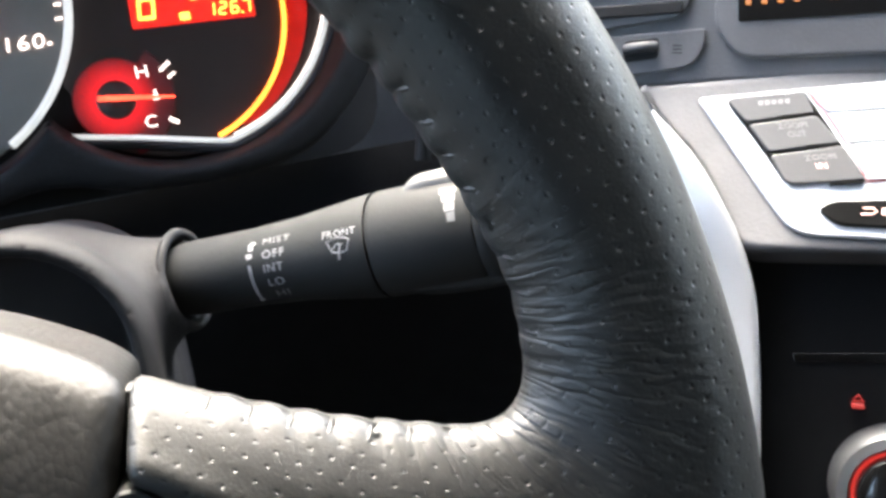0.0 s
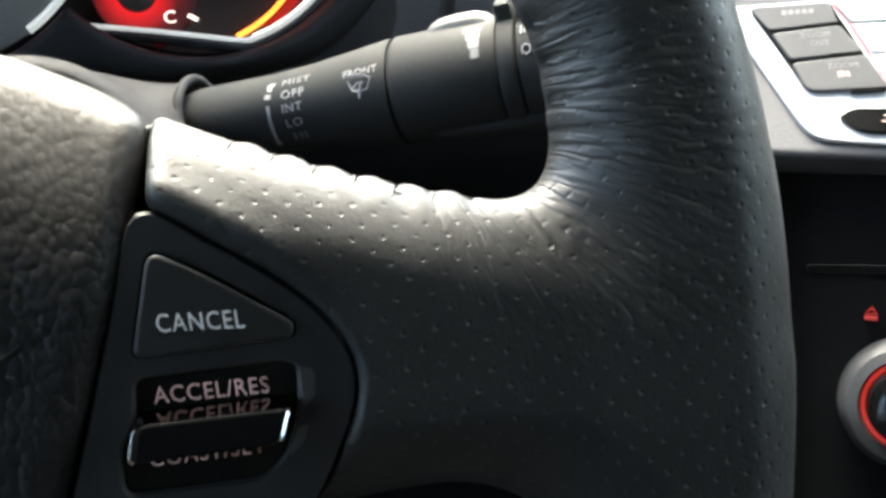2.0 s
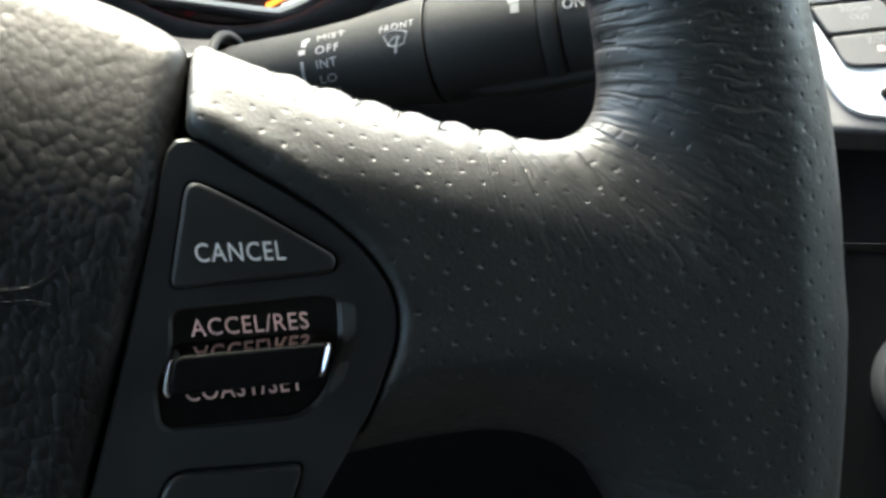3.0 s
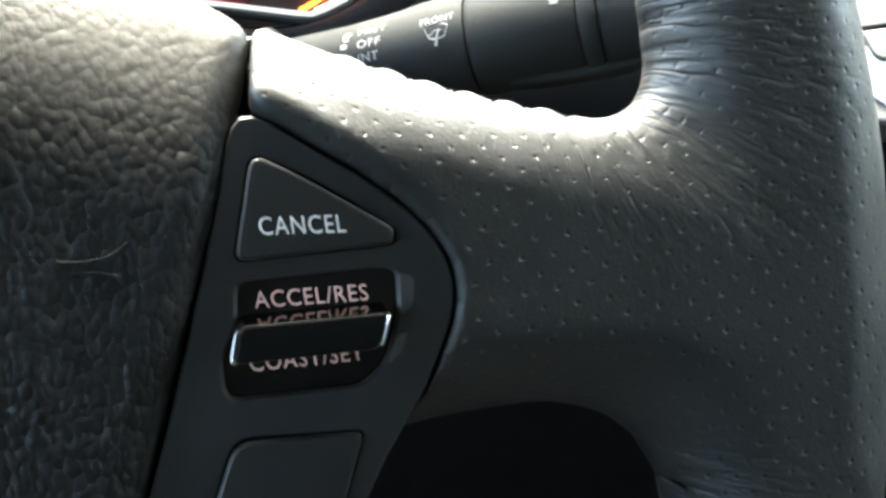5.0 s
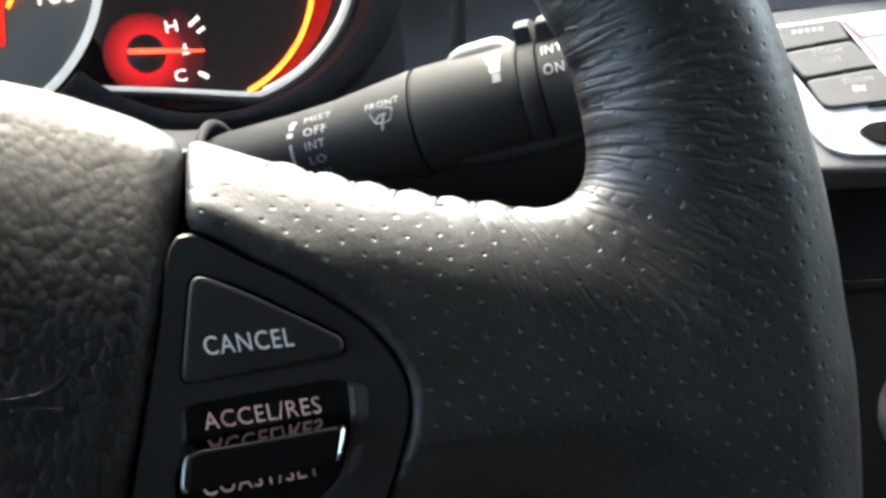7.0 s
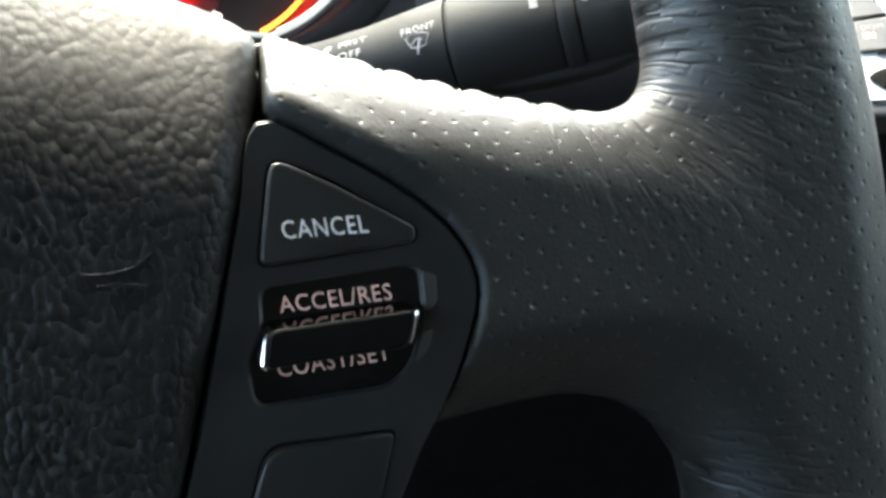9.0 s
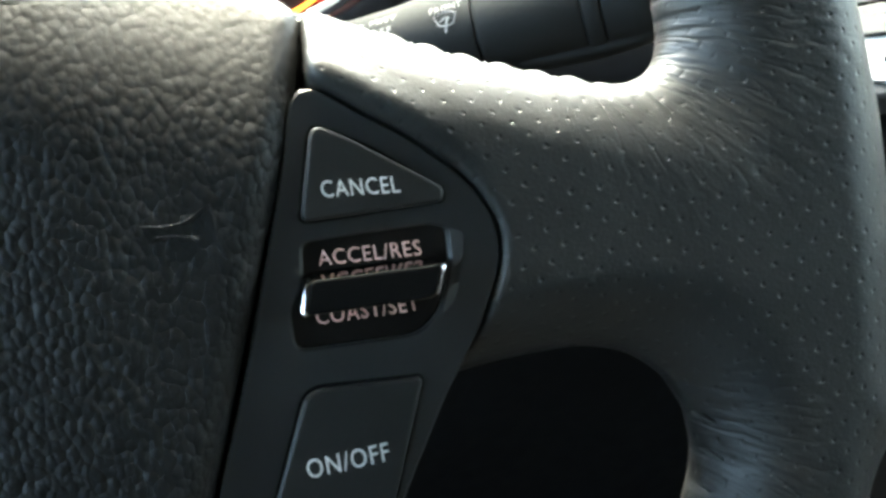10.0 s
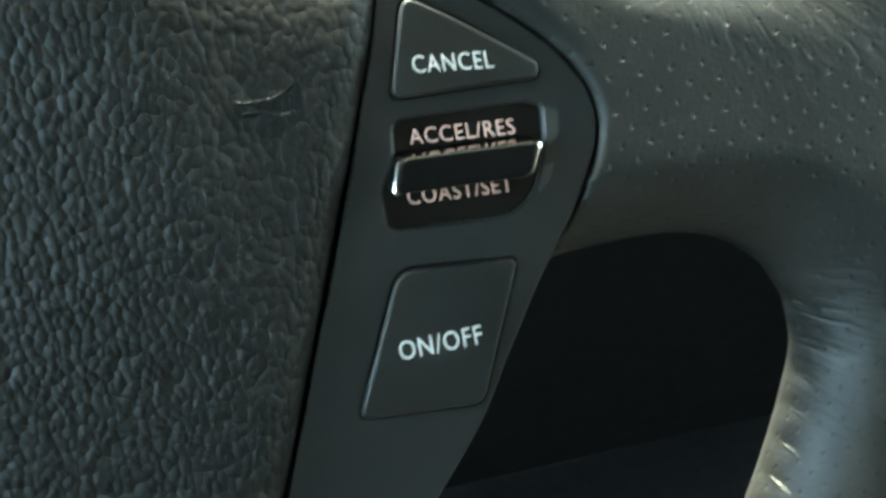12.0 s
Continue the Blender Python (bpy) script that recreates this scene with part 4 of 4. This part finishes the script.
part("eject_arrow", bm, GLOW_LENS, stack, "red lit sign")
rotary = part("rotary_knob", turned([(0.1, 15.5), (11, 15.5), (14.5, 14.6), (15.2, 13), (15.2, 8)], 56, (47, -118)), GLOSSY, stack, "black rotary knob")
part("knob_ring", turned([(17.0, 3), (17.2, 9.5), (18.5, 11), (22.5, 10.0), (25.0, 6.5), (25.6, -5)], 64, (47, -118)), RING_METAL, rotary, "satin silver ring")
part("knob_glow", turned([(15.6, 7), (15.7, 9.4), (16.8, 9.6), (17.0, 7)], 64, (47, -118)), GLOW_LENS, rotary, "thin red lit ring")
# upper: vent, screen
screen = part("screen_frame", plate(rounded([(-40, 120), (-37.5, 64), (-27, 51.5), (150, 62), (150, 130)], [4, 6, 8, 3, 3]), -4, 0.8, 1.4), DASH, upper, "charcoal screen surround")
part("display_glass", plate(rounded([(-31.5, 118), (-28.6, 66.4), (140, 78), (140, 122)], 2.0), -2, 1.2, 0.3), GLOSSY, screen, "dark screen")
part("display_digits", bars([(-26 + 6.2 * k, 73.2 + 0.45 * k, 2.2, 5.2) for k in range(4)] + [(6 + 5.5 * k, 75.4 + 0.4 * k, 3.0, 2.2) for k in range(4)], 1.35), GLOW_DIM_AMBER, screen, "amber unreadable segments")
vent = part("air_vent", plate(rounded([(-100, 60), (-52, 68), (-47.5, 74), (-47.5, 110), (-100, 104)], 4), -3, 1.0, 1.0), DASH, upper, "charcoal air vent")
for k in range(4):
    y = 67.5 + k * 9.5
    part("vent_slat", plate(rounded([(-96, y - 1.0), (-50.5, y + 2.4), (-50.5, y + 7.6), (-96, y + 4.0)], 1.0), 0.5, 2.4, 0.6), DASH_LOW, vent)
part("vent_panel", plate(rounded([(-100, 40), (-64, 45.2), (-46, 48.5), (-41.0, 56), (-41.0, 64), (-100, 58)], [2, 2, 4, 3, 2, 2]), -2, 0.6, 0.6), DASH, upper)
wheel_slot = part("wheel_slot", plate(rounded([(-74, 49.4), (-59.5, 51.4), (-59.5, 60.2), (-74, 58.4)], 2.2), -2, 1.0, 0.4), DASH_LOW, upper, "black slot")
part("vent_wheel", tube(bmesh.new(), [(-73, 54.8, 0.5), (-70, 55.2, 2.4), (-66, 55.7, 3.0), (-63, 56.0, 2.4), (-61, 56.2, 0.5)], 2.3, 12), BUTTON_GREY, wheel_slot, "ribbed grey thumbwheel")
part("vent_sign", bars([(-54, 53.6 + 1.5 * k, 4.0, 0.4) for k in range(3)], 0.75), DASH_LOW, upper, "three small black lines")


# dashboard, lofted from side to side
def loft(rows, xs, shift=None):
    bm, rings = bmesh.new(), []
    for x in xs:
        rings.append([bm.verts.new((x / MM, (y + (shift(x) if shift else 0)) / MM, z / MM)) for y, z in rows])
    for a, b in zip(rings, rings[1:]):
        for i in range(len(rows) - 1):
            bm.faces.new((a[i], a[i + 1], b[i + 1], b[i]))
    return bm


dashboard = thing("dashboard", "charcoal grained plastic dashboard", "dashboard", Matrix())
FACE = [(0.72, 1.10), (0.55, 1.12), (0.40, 1.118), (0.315, 1.10), (0.285, 1.075), (0.275, 1.03), (0.272, 0.965), (0.276, 0.945), (0.268, 0.93), (0.272, 0.86)]
LOWER = [(0.272, 0.86), (0.30, 0.74), (0.36, 0.60), (0.46, 0.45), (0.60, 0.32)]


def recess(x):
    return 0.035 * math.exp(-(((x - 0.62) / 0.35) ** 2)) + 0.085


ACROSS = [-0.62 + 0.02 * k for k in range(92)]
part("body", loft(FACE, ACROSS, recess), DASH, dashboard, "", 60)
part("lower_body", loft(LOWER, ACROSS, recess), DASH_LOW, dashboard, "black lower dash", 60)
part("side_rib", tube(bmesh.new(), [(64, 205, 960), (70, 212, 985), (74, 222, 1010), (76, 232, 1050)], 3.0, 10), DASH_LOW, dashboard)
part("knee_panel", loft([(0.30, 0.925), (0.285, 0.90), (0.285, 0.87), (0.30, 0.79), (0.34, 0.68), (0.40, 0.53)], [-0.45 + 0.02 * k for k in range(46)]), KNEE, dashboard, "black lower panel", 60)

# ---- the cabin round it: unseen walls and roof added to shape the daylight ----
def panel_box(name, low, high, mat, label):
    bm = bmesh.new()
    made = bmesh.ops.create_cube(bm, size=1.0)["verts"]
    for v in made:
        v.co = [(a + (b - a) * (c + 0.5)) / MM for a, b, c in zip(low, high, v.co)]
    bmesh.ops.bevel(bm, geom=bm.edges[:], offset=8, segments=2, affect="EDGES")
    ob = part(name, bm, mat, None, label)
    return tagged(ob, label, name.split("_")[0], kind="structure")


panel_box("floor", (-0.75, -1.9, 0.20), (1.35, 0.75, 0.24), CARPET, "black carpeted cabin floor")
# roof edge, sills and pillars are out of view, placed to block light
panel_box("ceiling", (-0.80, -1.95, 1.52), (1.40, 0.18, 1.56), HEADLINER, "unseen grey roof, added to cut overhead sky and bounce light")
panel_box("wall_left", (-0.80, -1.9, 0.20), (-0.72, 0.80, 1.14), CLOTH, "unseen dark wall, its height set for the light from the left")
panel_box("wall_left_pillar", (-0.80, -0.62, 1.13), (-0.72, -0.36, 1.54), CLOTH, "unseen dark blocker for light from the left rear")
panel_box("wall_left_rear", (-0.80, -1.9, 1.13), (-0.72, -1.02, 1.54), CLOTH, "unseen dark wall that limits the rear side light")
panel_box("wall_right", (1.32, -1.9, 0.20), (1.40, 0.80, 1.02), CLOTH, "unseen dark wall, its height set for the light from the right")
panel_box("wall_right_pillar", (1.32, -0.62, 1.01), (1.40, -0.20, 1.54), CLOTH, "unseen dark blocker for light from the right rear")
panel_box("wall_right_rear", (1.32, -1.9, 1.01), (1.40, -1.02, 1.54), CLOTH, "unseen dark wall that limits the rear side light")
panel_box("wall_front", (-0.75, 0.72, 0.20), (1.35, 0.80, 1.10), CLOTH, "unseen dark front wall against light leaking under the dash")
panel_box("wall_rear", (-0.75, -1.98, 0.20), (1.35, -1.9, 1.54), CLOTH, "unseen dark rear wall, closed against reflections")
